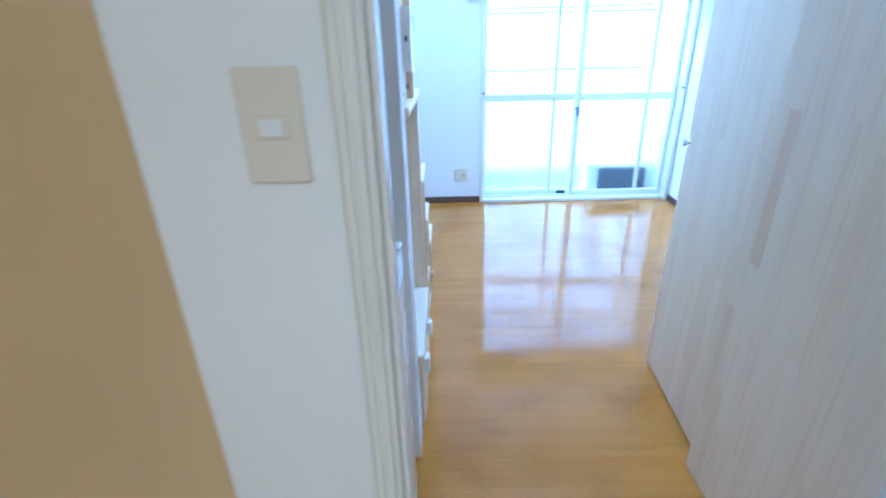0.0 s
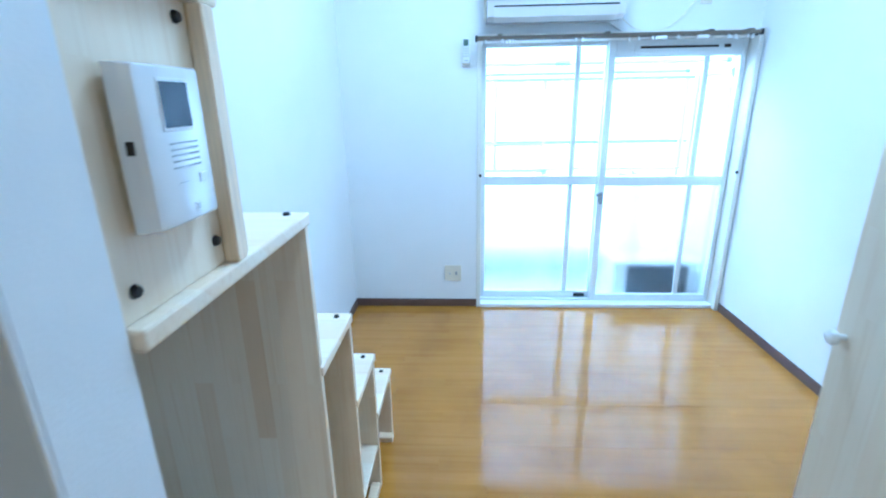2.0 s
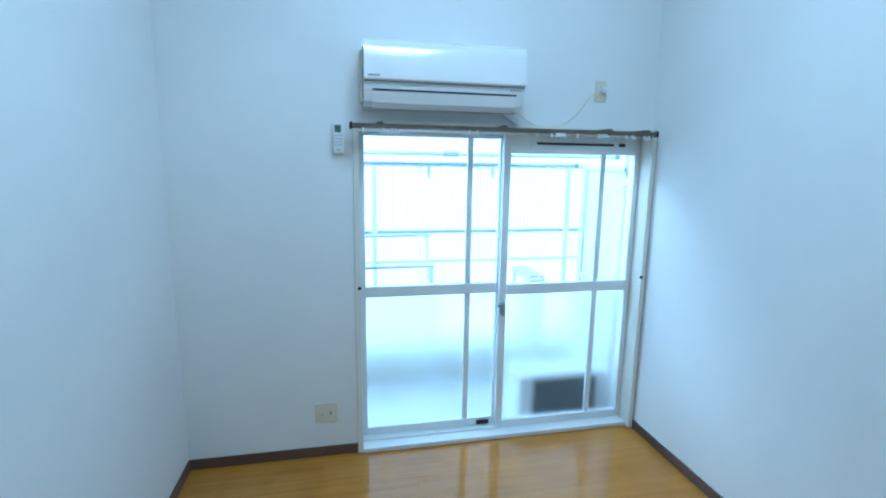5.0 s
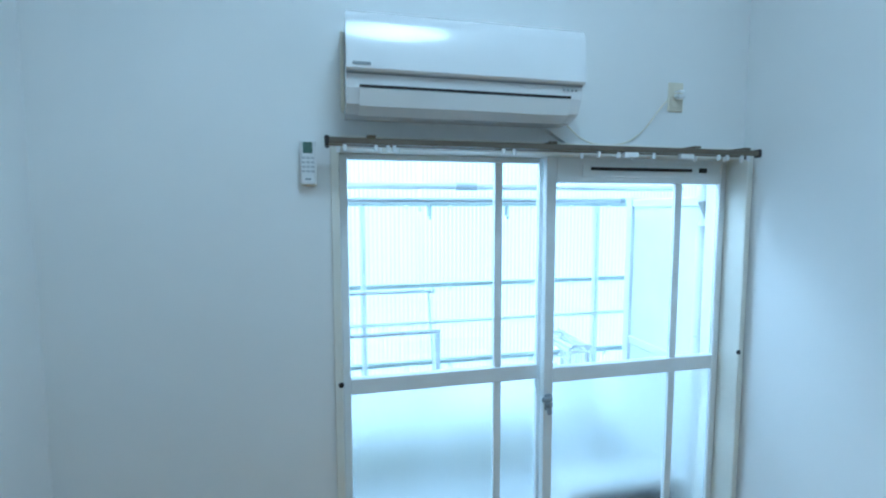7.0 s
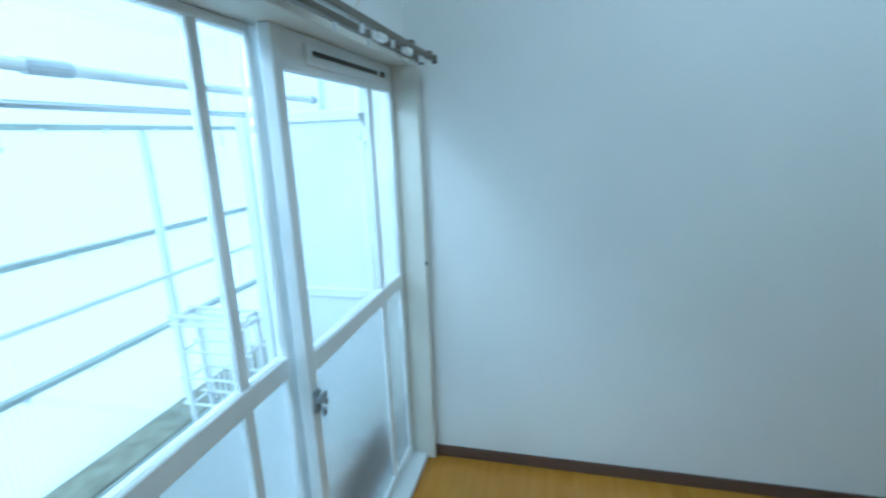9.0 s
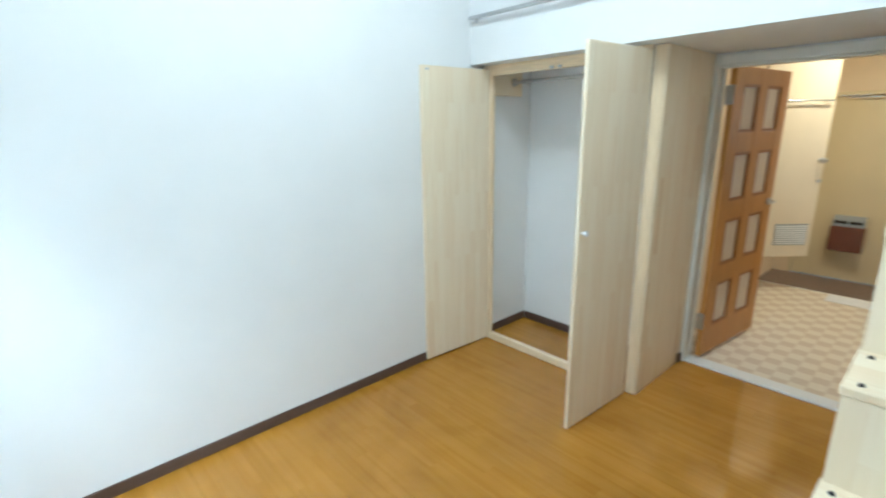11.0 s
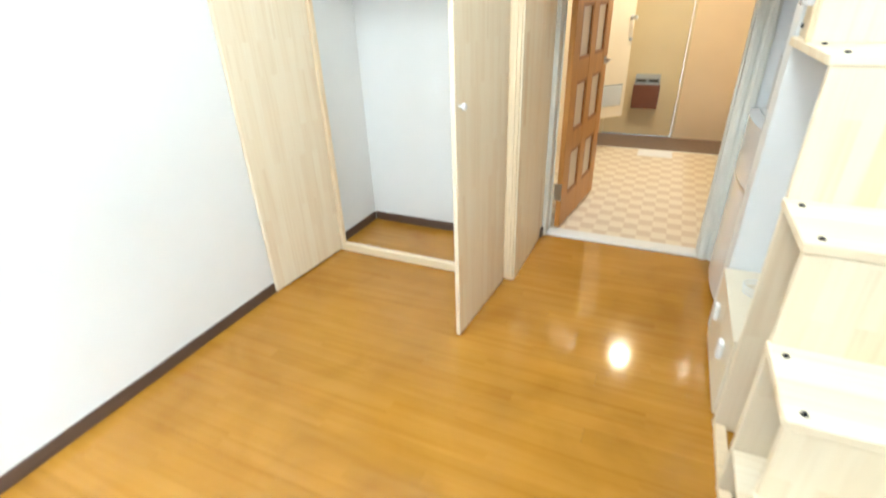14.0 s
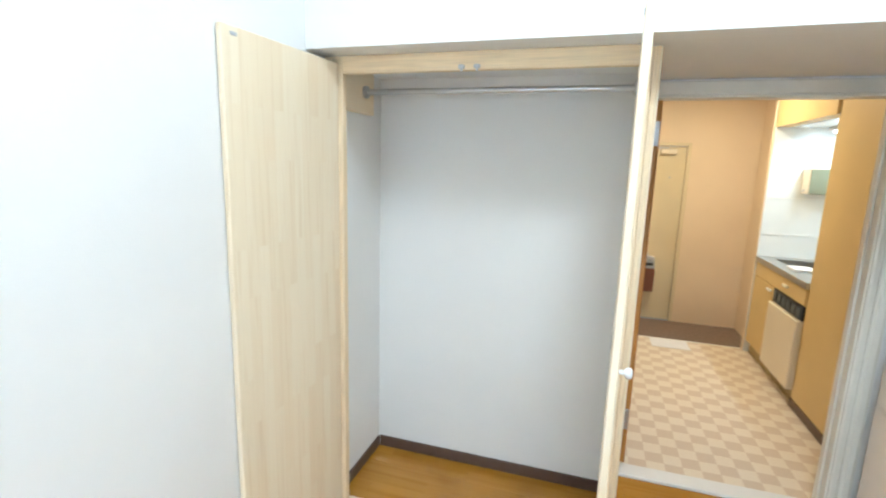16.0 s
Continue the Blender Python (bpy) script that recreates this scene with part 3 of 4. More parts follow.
FY = 7.0
scr = thing("screen_fence", (2.5, FY, -0.35), "tall screen fence of pale corrugated plastic sheets on rails", "fence")
for i in range(5):
    part("sheet", corrugated(-3.0 + i * 2.2, -0.82 + i * 2.2, FY + 0.035 + 0.006 * (i % 2), -0.30, 2.85), SHEET, scr)
for z in (0.45, 1.04, 1.645, 2.35, 2.8):
    part("rail", boxed(-3, 8, FY - 0.035, FY + 0.015, z - 0.014, z + 0.014, bevel=0.003), OUT_RAIL, scr)
bm = bmesh.new()
for z in (0.45, 1.04, 1.645):
    for i in range(30):
        x = -2.7 + i * 0.33
        box(bm, x, x + 0.03, FY - 0.045, FY - 0.0355, z - 0.034, z - 0.006, bevel=0.003)
part("clip", bm, OUT_WHITE, scr, kind="stuff")
for x in (-0.90, 0.96, 2.80, 4.65):
    part("post", boxed(x - 0.018, x + 0.018, FY - 0.085, FY - 0.0455, -0.10, 1.63, bevel=0.004), OUT_WHITE, scr)
part("guard_rail", boxed(-3, 8, FY - 0.105, FY - 0.0855, 0.765, 0.788, bevel=0.003), OUT_WHITE, scr, "thin white horizontal guard rail")
for x in (-2.0, 5.2):
    part("rear_post", boxed(x - 0.03, x + 0.03, FY + 0.06, FY + 0.11, -0.35, 2.85, bevel=0.004), OUT_WHITE, scr)
for x in (1.43, 2.03):
    bm = boxed(x, x + 0.03, FY - 0.07, FY - 0.0455, 1.56, 1.65, bevel=0.004)
    rod(bm, (x + 0.015, FY - 0.058, 1.56), (x + 0.015, FY - 0.075, 1.535), 0.006, 8)
    rod(bm, (x + 0.015, FY - 0.075, 1.538), (x + 0.015, FY - 0.10, 1.555), 0.006, 8)
    single("pole_hook", bm, OUT_RAIL, (x, FY, 1.55), "small grey hook clamped to the fence rail", "hook", "hooks on the fence")

for y, z, x1, r in ((5.72, 1.715, 2.53, 0.0141), (5.95, 1.655, 2.35, 0.011)):
    pole = thing("laundry_pole", (1.0, y, z), "grey steel laundry pole hung above the balcony", "laundry pole", "laundry poles")
    part("tube", rods((-1.6, y, z), (x1, y, z), r), OUT_WHITE if r > 0.012 else STEEL, pole, smooth=True)
    part("cap", rods((x1, y, z), (x1 + 0.03, y, z), r * 1.25), GREY_PLASTIC, pole)
    part("hanger", boxed(-1.2, -1.17, y - 0.02, y + 0.02, z - r - 0.012, z + 1.2, bevel=0.003), OUT_RAIL, pole)
    part("hanger_arm", boxed(-1.2, -1.17, 5.4005, y - 0.0205, z + 1.14, z + 1.18, bevel=0.003), OUT_RAIL, pole)
    if r > 0.012:
        part("joint", rods((1.32, y, z), (1.42, y, z), r * 1.3), PALE_GREY, pole)

hr = thing("handrail", (1.0, 6.42, -0.35), "low stainless handrail with a white end post", "handrail")
part("post", boxed(1.365, 1.40, 6.40, 6.435, -0.35, 0.83, bevel=0.004), OUT_WHITE, hr)
for z, x1 in ((0.835, 1.40), (0.47, 1.40), (0.39, 1.39), (0.32, 1.38)):
    part("bar", rods((-1.6, 6.42, z), (x1, 6.42, z), 0.014 if z > 0.45 else 0.008), CHROME, hr, smooth=True)
part("clamp", boxed(1.33, 1.42, 6.38, 6.455, 0.44, 0.52, bevel=0.008), OUT_WHITE, hr)
hr2 = thing("handrail", (0.9, 6.70, -0.35), "stainless upper handrail with a thin sloping strut", "handrail")
part("bar", rods((-1.6, 6.70, 1.048), (1.40, 6.70, 1.048), 0.013), CHROME, hr2, smooth=True)
part("end_cap", rods((1.4002, 6.70, 1.048), (1.425, 6.70, 1.048), 0.02), OUT_WHITE, hr2)
part("strut", rods((1.385, 6.70, 1.034), (1.46, 6.62, -0.35), 0.009), OUT_WHITE, hr2, smooth=True)

rk = thing("wire_rack", (2.04, 5.97, -0.35), "white coated wire rack standing on the balcony", "rack")
for x in (1.985, 2.09):
    for y in (5.82, 6.11):
        part("leg", rods((x, y, -0.35), (x, y, 0.87), 0.011), OUT_WHITE, rk, smooth=True)
for z in (0.87, 0.835, 0.72, 0.60, 0.48, 0.36, 0.24, 0.12):
    bm = bmesh.new()
    r = 0.009 if z > 0.8 else 0.006
    for x in (1.985, 2.09):
        rod(bm, (x, 5.79, z), (x, 6.15, z), r, 8)
    for y in (5.82, 6.11):
        rod(bm, (1.985, y, z), (2.09, y, z), r, 8)
    part("hoop", bm, OUT_WHITE, rk)
for i in range(9):
    y = 5.845 + i * 0.03
    part("wire", rods((2.09, y, 0.10), (2.09, y, 0.87), 0.004, 6), OUT_WHITE, rk)
for i in range(11):
    y = 5.805 + i * 0.033
    part("tooth", rods((1.985, y, 0.835), (1.985, y, 0.87), 0.004, 6), OUT_WHITE, rk)

ou = thing("outdoor_unit", (2.18, 5.62, -0.35), "white air conditioner outdoor unit with dark grille", "outdoor unit")
part("body", boxed(1.80, 2.48, 5.47, 5.74, -0.31, 0.27, bevel=0.012, seg=2), UNIT_METAL, ou)
part("coil", boxed(1.90, 2.29, 5.455, 5.469, -0.25, 0.245, bevel=0.004), UNIT_DARK, ou, "dark cooling coil behind a wire guard")
part("side_slot", boxed(2.31, 2.35, 5.458, 5.469, -0.25, 0.24, bevel=0.003), DARK_PLASTIC, ou, "dark slot beside the coil")
part("cover", boxed(2.36, 2.46, 5.45, 5.469, -0.25, 0.22, bevel=0.008), UNIT_METAL, ou)
for x in (1.92, 2.40):
    part("foot", boxed(x, x + 0.06, 5.45, 5.76, -0.35, -0.31, bevel=0.004), GREY_PLASTIC, ou)
single("drain_pipe", tube(bmesh.new(), [(2.46, 5.445, 1.9), (2.46, 5.445, 1.3), (2.455, 5.45, 0.6), (2.46, 5.455, 0.0), (2.46, 5.46, -0.35)], 0.028, 12), OUT_WHITE, (2.50, 5.48, -0.35), "white wrapped refrigerant pipe running down the wall", "pipe", smooth=True)

# ---- curtain rail, air conditioner, wall fittings ----
cr = thing("curtain_rail", (1.57, 5.13, 1.82), "double bronze curtain rail with white runners", "curtain rail")
for y in (5.111, 5.165):
    part("rail", boxed(0.735, 2.402, y - 0.011, y + 0.011, 1.818, 1.838, bevel=0.003), BRONZE, cr)
    for x in (0.727, 2.398):
        part("end_cap", boxed(x, x + 0.014, y - 0.014, y + 0.014, 1.811, 1.843, bevel=0.003), DARK_PLASTIC, cr)
for x in (0.86, 1.50, 2.10, 2.33):
    part("bracket", boxed(x, x + 0.03, 5.10, 5.249, 1.8385, 1.848, bevel=0.002), BRONZE, cr)
runners = [0.77, 0.79, 0.89, 0.91, 0.93, 0.95, 0.97, 1.33, 1.37, 1.66, 1.70, 1.78, 1.88, 1.93, 2.10, 2.16, 2.22, 2.26, 2.30, 2.33, 2.36, 2.38]
rm = mesh_of("runner", boxed(-0.006, 0.006, -0.005, 0.005, -0.022, 0.0, bevel=0.002), WHITE_PLASTIC)
for i, x in enumerate(runners):
    ob = new("runner", rm)
    ob.parent = cr
    ob.location = (x - 1.57, (5.111 if i % 3 else 5.165) - 5.13, -0.0025)
for x in (1.80, 2.04):
    part("stopper", boxed(x, x + 0.06, 5.10, 5.122, 1.798, 1.8175, bevel=0.003), WHITE_PLASTIC, cr)

AX0, AX1 = 0.795, 1.598
ac = thing("air_conditioner", (1.2, 5.25, 1.92), "white wall-mounted air conditioner above the window", "air conditioner")
part("body", extrude_profile(bmesh.new(), [(5.249, 1.918), (5.14, 1.918), (5.085, 1.940), (5.064, 1.985), (5.058, 2.02), (5.058, 2.20), (5.10, 2.212), (5.249, 2.212)], "x", AX0, AX1), GLOSS_PLASTIC, ac)
part("front_panel", extrude_profile(bmesh.new(), [(5.0575, 2.031), (5.040, 2.031), (5.032, 2.038), (5.031, 2.07), (5.040, 2.175), (5.052, 2.205), (5.072, 2.2185), (5.10, 2.2205), (5.10, 2.2125), (5.0575, 2.2005)], "x", AX0 + 0.002, AX1 - 0.002), GLOSS_PLASTIC, ac, smooth=True)
part("panel_gap", boxed(AX0 + 0.003, AX1 - 0.003, 5.0535, 5.0575, 2.0265, 2.0305), GREY_PLASTIC, ac)
part("outlet_slot", extrude_profile(bmesh.new(), [(5.0645, 1.987), (5.0605, 1.987), (5.0592, 1.995), (5.0632, 1.995)], "x", AX0 + 0.042, AX1 - 0.042), DARK_PLASTIC, ac, "dark air outlet slot")
part("louvre", extrude_profile(bmesh.new(), [(5.058, 1.983), (5.0635, 1.983), (5.0845, 1.9385), (5.132, 1.9175), (5.128, 1.912), (5.078, 1.934)], "x", AX0 + 0.042, AX1 - 0.042), WHITE_PLASTIC, ac)
part("logo_mark", boxed(AX0 + 0.02, AX0 + 0.075, 5.0295, 5.0312, 2.046, 2.055), GREY_PLASTIC, ac, "small grey maker's mark")
part("mounting_plate", boxed(AX0 - 0.012, AX0 - 0.0005, 5.17, 5.249, 1.945, 2.19, bevel=0.003), IVORY, ac)
bm = bmesh.new()
for i in range(4):
    box(bm, AX1 - 0.075 + i * 0.015, AX1 - 0.067 + i * 0.015, 5.0545, 5.0565, 2.010, 2.016)
part("lamp_marks", bm, GREY_PLASTIC, ac, "tiny indicator marks")
part("filter_grip", boxed(1.19, 1.215, 5.055, 5.0585, 1.985, 1.994), DARK_PLASTIC, ac)
part("underside_label", boxed(1.02, 1.17, 5.155, 5.19, 1.9168, 1.9178), PALE_GREY, ac, "grey printed label under the unit")
part("underside_label", boxed(1.24, 1.32, 5.16, 5.18, 1.9168, 1.9178), PALE_GREY, ac, "grey printed label under the unit")
part("pipe_cover", extrude_profile(bmesh.new(), [(AX1 - 0.06, 1.9175), (AX1 + 0.005, 1.9175), (AX1 + 0.05, 1.87), (AX1 + 0.04, 1.855), (AX1 - 0.02, 1.89)], "y", 5.225, 5.2495), WHITE_PLASTIC, ac)


def wall_plate(name, x0, x1, z0, z1, label, y=YW, mat=None, sgn=-1):
    pl = thing(name, ((x0 + x1) / 2, y, z0), label, "socket")
    part("plate", boxed(x0, x1, *sorted((y, y + sgn * 0.008)), z0, z1, bevel=0.003), mat or IVORY, pl)
    return pl


sp = wall_plate("wall_socket", 2.088, 2.158, 2.004, 2.12, "ivory wall socket with the air conditioner's plug in it")
part("insert", boxed(2.103, 2.143, 5.240, 5.2419, 2.02, 2.104, bevel=0.001), IVORY, sp)
pc = thing("power_cord", (1.85, 5.23, 1.85), "white power cord from air conditioner to wall socket", "power cord")
part("plug", boxed(2.108, 2.143, 5.205, 5.2395, 2.052, 2.085, bevel=0.008, seg=2), WHITE_PLASTIC, pc)
part("cord", tube(bmesh.new(), [(2.125, 5.207, 2.066), (2.09, 5.21, 2.066), (2.04, 5.23, 2.01), (1.97, 5.24, 1.92), (1.88, 5.243, 1.868), (1.76, 5.243, 1.864), (1.68, 5.24, 1.895), (1.60, 5.22, 1.955)], 0.0028), IVORY, pc, smooth=True)
ls = wall_plate("wall_socket", 0.512, 0.632, 0.205, 0.323, "ivory double wall socket low on the wall")
part("insert", boxed(0.53, 0.568, 5.240, 5.2419, 0.222, 0.306, bevel=0.001), IVORY, ls)
part("insert", boxed(0.577, 0.615, 5.240, 5.2419, 0.222, 0.306, bevel=0.001), IVORY, ls)
part("antenna_jack", rods((0.55, 5.2405, 0.264), (0.55, 5.228, 0.264), 0.006), STEEL, ls)
part("slots", boxed(0.59, 0.602, 5.2385, 5.2399, 0.252, 0.276), GREY_PLASTIC, ls)

rc = thing("remote_control", (0.669, 5.23, 1.69), "white air conditioner remote in its wall holder", "remote control")
part("holder", boxed(0.643, 0.697, 5.225, 5.2495, 1.688, 1.76, bevel=0.005), IVORY, rc)
part("body", boxed(0.645, 0.697, 5.212, 5.232, 1.694, 1.842, bevel=0.006, seg=2), WHITE_PLASTIC, rc)
part("display", boxed(0.655, 0.686, 5.2105, 5.2125, 1.797, 1.834), DISPLAY, rc, "grey-green display")
bm = bmesh.new()
for i in range(3):
    for k in range(4):
        box(bm, 0.651 + i * 0.0145, 0.662 + i * 0.0145, 5.2095, 5.2125, 1.733 + k * 0.015, 1.740 + k * 0.015)
part("button", bm, PALE_GREY, rc, kind="stuff")
part("logo_mark", boxed(0.661, 0.681, 5.2112, 5.2125, 1.708, 1.713), GREY_PLASTIC, rc, "small grey maker's mark")

# ---- storage stair ----
SX0, SX1 = XL + 0.002, 0.335
stair = thing("storage_stair", (0.1, 3.1, 0), "pale laminated pine box stair up to the loft", "stair")


def bolt(x, y, z, n, parent):
    n = Vector(n)
    p = Vector((x, y, z))
    part("bolt", rods(p, p + n * 0.006, 0.0085, 10, 0.006), BOLT, parent, "black bolt head")


steps = [(1.632, 2.42, 2.69), (1.255, 2.42, 2.97), (0.885, 2.951, 3.25), (0.595, 3.231, 3.52), (0.348, 3.501, 3.82)]
for i, (z, y0, y1) in enumerate(steps):
    tr = part("tread", boxed(SX0, SX1 + 0.004, y0 + 0.001, y1, z - 0.028, z, bevel=0.005, seg=2), PINE_X, stair)
    foot = steps[i + 1][0] + 0.0005 if i == 0 else 0.001
    part("riser", boxed(SX0 + 0.001, SX1 - 0.002, y1 - 0.022, y1 - 0.002, foot, z - 0.0285, bevel=0.002), PINE_Z, stair)
    for x in (SX1 - 0.035, 0.10, XL + 0.05):
        bolt(x, y1 - 0.03, z, (0, 0, 1), tr)
    if 1 <= i <= 3:
        bolt(SX1 - 0.03, y0 + (0.30 if i == 1 else 0.06), z, (0, 0, 1), tr)
        bolt(XL + 0.05, y0 + (0.33 if i == 1 else 0.06), z, (0, 0, 1), tr)
part("foot", boxed(SX0 + 0.001, SX1 + 0.003, 3.757, 3.7965, 0.001, 0.026, bevel=0.003), BEAM_X, stair)
for y0, y1, z in ((2.972, 3.226, 0.03), (3.252, 3.496, 0.03)):
    part("floor_rail", boxed(SX1 - 0.04, SX1 - 0.004, y0, y1, 0.001, z, bevel=0.003), BEAM_X, stair)
part("shelf", boxed(SX0 + 0.001, SX1 - 0.004, 3.2515, 3.496, 0.19, 0.208, bevel=0.002), PINE_X, stair)
part("side_panel", boxed(0.30, 0.318, 2.421, 2.667, 1.2555, 1.6035, bevel=0.001), PINE_Z, stair)
part("batten", boxed(0.3185, 0.341, 2.639, 2.667, 1.2555, 1.603, bevel=0.002), BEAM_Z, stair)
for y, z in ((2.448, 1.288), (2.622, 1.294), (2.615, 1.583), (2.445, 1.583)):
    bolt(0.3185, y, z, (1, 0, 0), stair)

ic = thing("intercom", (0.319, 2.525, 1.348), "white video intercom with dark screen on the stair's side", "intercom")
part("base", boxed(0.3187, 0.325, 2.470, 2.580, 1.356, 1.512, bevel=0.002), WHITE_PLASTIC, ic)
bm = extrude_profile(bmesh.new(), [(0.3252, 2.461), (0.342, 2.464), (0.3495, 2.468), (0.352, 2.476), (0.353, 2.525), (0.352, 2.582), (0.348, 2.590), (0.3252, 2.592)], "z", 1.348, 1.521)
bmesh.ops.bevel(bm, geom=[e for e in bm.edges if abs(e.verts[0].co.z - e.verts[1].co.z) < 1e-6 and max(v.co.x for v in e.verts) > 0.3455], offset=0.004, segments=3, profile=0.5, affect="EDGES")
part("body", bm, GLOSS_PLASTIC, ic, smooth=True)
part("bezel", boxed(0.3515, 0.3535, 2.499, 2.557, 1.452, 1.508, bevel=0.0005), WHITE_PLASTIC, ic)
part("screen", boxed(0.3536, 0.3541, 2.502, 2.554, 1.456, 1.504), SCREEN, ic, "dark blue screen")
bm = bmesh.new()
for k in range(5):
    for j in range(9):
        box(bm, 0.3522, 0.3532, 2.506 + j * 0.0062, 2.5088 + j * 0.0062, 1.411 + k * 0.0066, 1.4132 + k * 0.0066)
part("speaker_slots", bm, GREY_PLASTIC, ic)
part("talk_button", boxed(0.352, 0.3534, 2.552, 2.570, 1.389, 1.401, bevel=0.0005), WHITE_PLASTIC, ic)
part("writing_bar", boxed(0.352, 0.3533, 2.510, 2.528, 1.394, 1.3955), PALE_GREY, ic)
part("call_panel", boxed(0.352, 0.3533, 2.534, 2.545, 1.357, 1.368, bevel=0.0003), WHITE_PLASTIC, ic)
part("call_mark", boxed(0.3534, 0.3537, 2.537, 2.542, 1.359, 1.366), PALE_GREY, ic)
part("jack", boxed(0.351, 0.3526, 2.579, 2.581, 1.373, 1.378), PALE_GREY, ic)
part("side_switch", boxed(0.334, 0.341, 2.4605, 2.4640, 1.431, 1.445), DARK_PLASTIC, ic, "black side switch")

cab = thing("drawer_cabinet", (0.1, 2.68, 0), "low white drawer cabinet under the stair", "cabinet")
part("body", boxed(SX0 + 0.01, 0.325, 2.43, 2.94, 0.03, 0.352, bevel=0.003), CREAM_UNIT, cab)
part("top", boxed(SX0 + 0.008, 0.345, 2.424, 2.944, 0.3525, 0.372, bevel=0.003), CREAM_UNIT, cab)
for y0, y1 in ((2.434, 2.684), (2.688, 2.938)):
    dr = part("drawer_front", boxed(0.3255, 0.341, y0, y1, 0.035, 0.349, bevel=0.003), CREAM_UNIT, cab)
    part("handle", boxed(0.3412, 0.362, (y0 + y1) / 2 - 0.022, (y0 + y1) / 2 + 0.022, 0.20, 0.272, bevel=0.008, seg=2), WHITE_PLASTIC, dr)
for y in (2.45, 2.90):
    part("foot", boxed(0.26, 0.31, y, y + 0.03, 0.001, 0.03), DARK_PLASTIC, cab)
bx = thing("carton", (0.20, 2.86, 0.372), "small white carton with blue print lying on the cabinet", "box")
part("box", boxed(0.13, 0.24, 2.80, 2.925, 0.3725, 0.425, bevel=0.002), PAPER, bx)
part("print", boxed(0.2401, 0.2406, 2.81, 2.918, 0.385, 0.415), BLUE_PRINT, bx)
bm = bmesh.new()
for i, (x, y, r) in enumerate(((0.12, 2.66, 0.10), (0.16, 2.62, -0.15), (0.14, 2.69, 0.3))):
    vs = bmesh.ops.create_cube(bm, size=1, matrix=pose(x, y, 0.374 + i * 0.0022, 0, 0, math.degrees(r)) @ Matrix.Diagonal((0.15, 0.21, 0.002, 1)))
single("leaflet", bm, PAPER, (0.14, 2.66, 0.372), "loose white printed leaflets on the cabinet", "paper")
bm = tube(bmesh.new(), [(0.24 + 0.055 * math.cos(a * 0.7), 2.60 + 0.05 * math.sin(a * 0.7), 0.376 + 0.0015 * a) for a in range(22)], 0.0025, 6)
single("cable", bm, WHITE_PLASTIC, (0.24, 2.60, 0.372), "coiled thin white cable on the cabinet", "cable", smooth=True)

# ---- refrigerator niche ----
fg = thing("refrigerator", (0.08, 1.99, 0), "small white two-door refrigerator in the niche", "refrigerator")
FX = 0.325
part("body", boxed(XL + 0.03, FX - 0.055, 1.745, 2.235, 0.03, 0.885, bevel=0.006), WHITE_PLASTIC, fg)


def curved_door(z0, z1):
    pts = [(FX - 0.052, 1.742), (FX - 0.052, 2.238)] + [(FX - 0.018 + 0.022 * (1 - (2 * k / 12 - 1) ** 2), 2.238 - 0.496 * k / 12) for k in range(13)]
    return extrude_profile(bmesh.new(), pts, "z", z0, z1)


part("lower_door", curved_door(0.075, 0.618), GLOSS_PLASTIC, fg, smooth=True)
up = part("upper_door", curved_door(0.636, 0.893), GLOSS_PLASTIC, fg, smooth=True)
part("grip", extrude_profile(bmesh.new(), [(FX - 0.015 + 0.020 * (1 - (2 * k / 12 - 1) ** 2), 2.225 - 0.47 * k / 12) for k in range(13)] + [(FX - 0.04, 1.755), (FX - 0.04, 2.225)], "z", 0.6185, 0.6355), STEEL, fg, "silver grip strip")
part("top_plate", boxed(XL + 0.03, FX - 0.056, 1.742, 2.238, 0.8855, 0.899, bevel=0.004), WHITE_PLASTIC, fg)
part("hinge_cover", boxed(0.21, 0.312, 2.188, 2.232, 0.8995, 0.916, bevel=0.006, seg=2), WHITE_PLASTIC, fg)
for y in (1.79, 2.17):
    part("foot", rods((0.25, y, 0.0), (0.25, y, 0.031), 0.016), DARK_PLASTIC, fg)
part("kick_plate", boxed(0.20, 0.25, 1.76, 2.22, 0.032, 0.074), DARK_PLASTIC, fg)

mw = thing("microwave_oven", (0.06, 1.97, 0.90), "black microwave oven with silver handle on the refrigerator", "microwave")
part("body", boxed(XL + 0.04, 0.207, 1.762, 2.19, 0.915, 1.165, bevel=0.006), BLACK_GLOSS, mw)
part("door", boxed(0.2075, 0.232, 1.764, 2.09, 0.92, 1.16, bevel=0.004), BLACK_GLOSS, mw)
part("window", boxed(0.2322, 0.2335, 1.80, 2.02, 0.96, 1.12), SCREEN, mw, "dark glass door window")
part("control_panel", boxed(0.2075, 0.228, 2.092, 2.188, 0.92, 1.16, bevel=0.003), DARK_PLASTIC, mw)
bm = boxed(0.2325, 0.242, 2.045, 2.075, 0.948, 1.158, bevel=0.002)
box(bm, 0.2422, 0.282, 2.045, 2.075, 1.140, 1.156)
box(bm, 0.2422, 0.282, 2.045, 2.075, 0.950, 0.966)
box(bm, 0.274, 0.2825, 2.045, 2.075, 0.9662, 1.1398)
handle = part("handle", bm, DARK_PLASTIC, mw, "black loop handle")
part("strip", boxed(0.2827, 0.292, 2.044, 2.076, 0.948, 1.158, bevel=0.003, seg=2), STEEL, handle, "silver face strip")
part("knob", rods((0.2282, 2.14, 0.99), (0.240, 2.14, 0.99), 0.02, 16), DARK_PLASTIC, mw)
part("knob", rods((0.2282, 2.14, 1.08), (0.240, 2.14, 1.08), 0.02, 16), DARK_PLASTIC, mw)
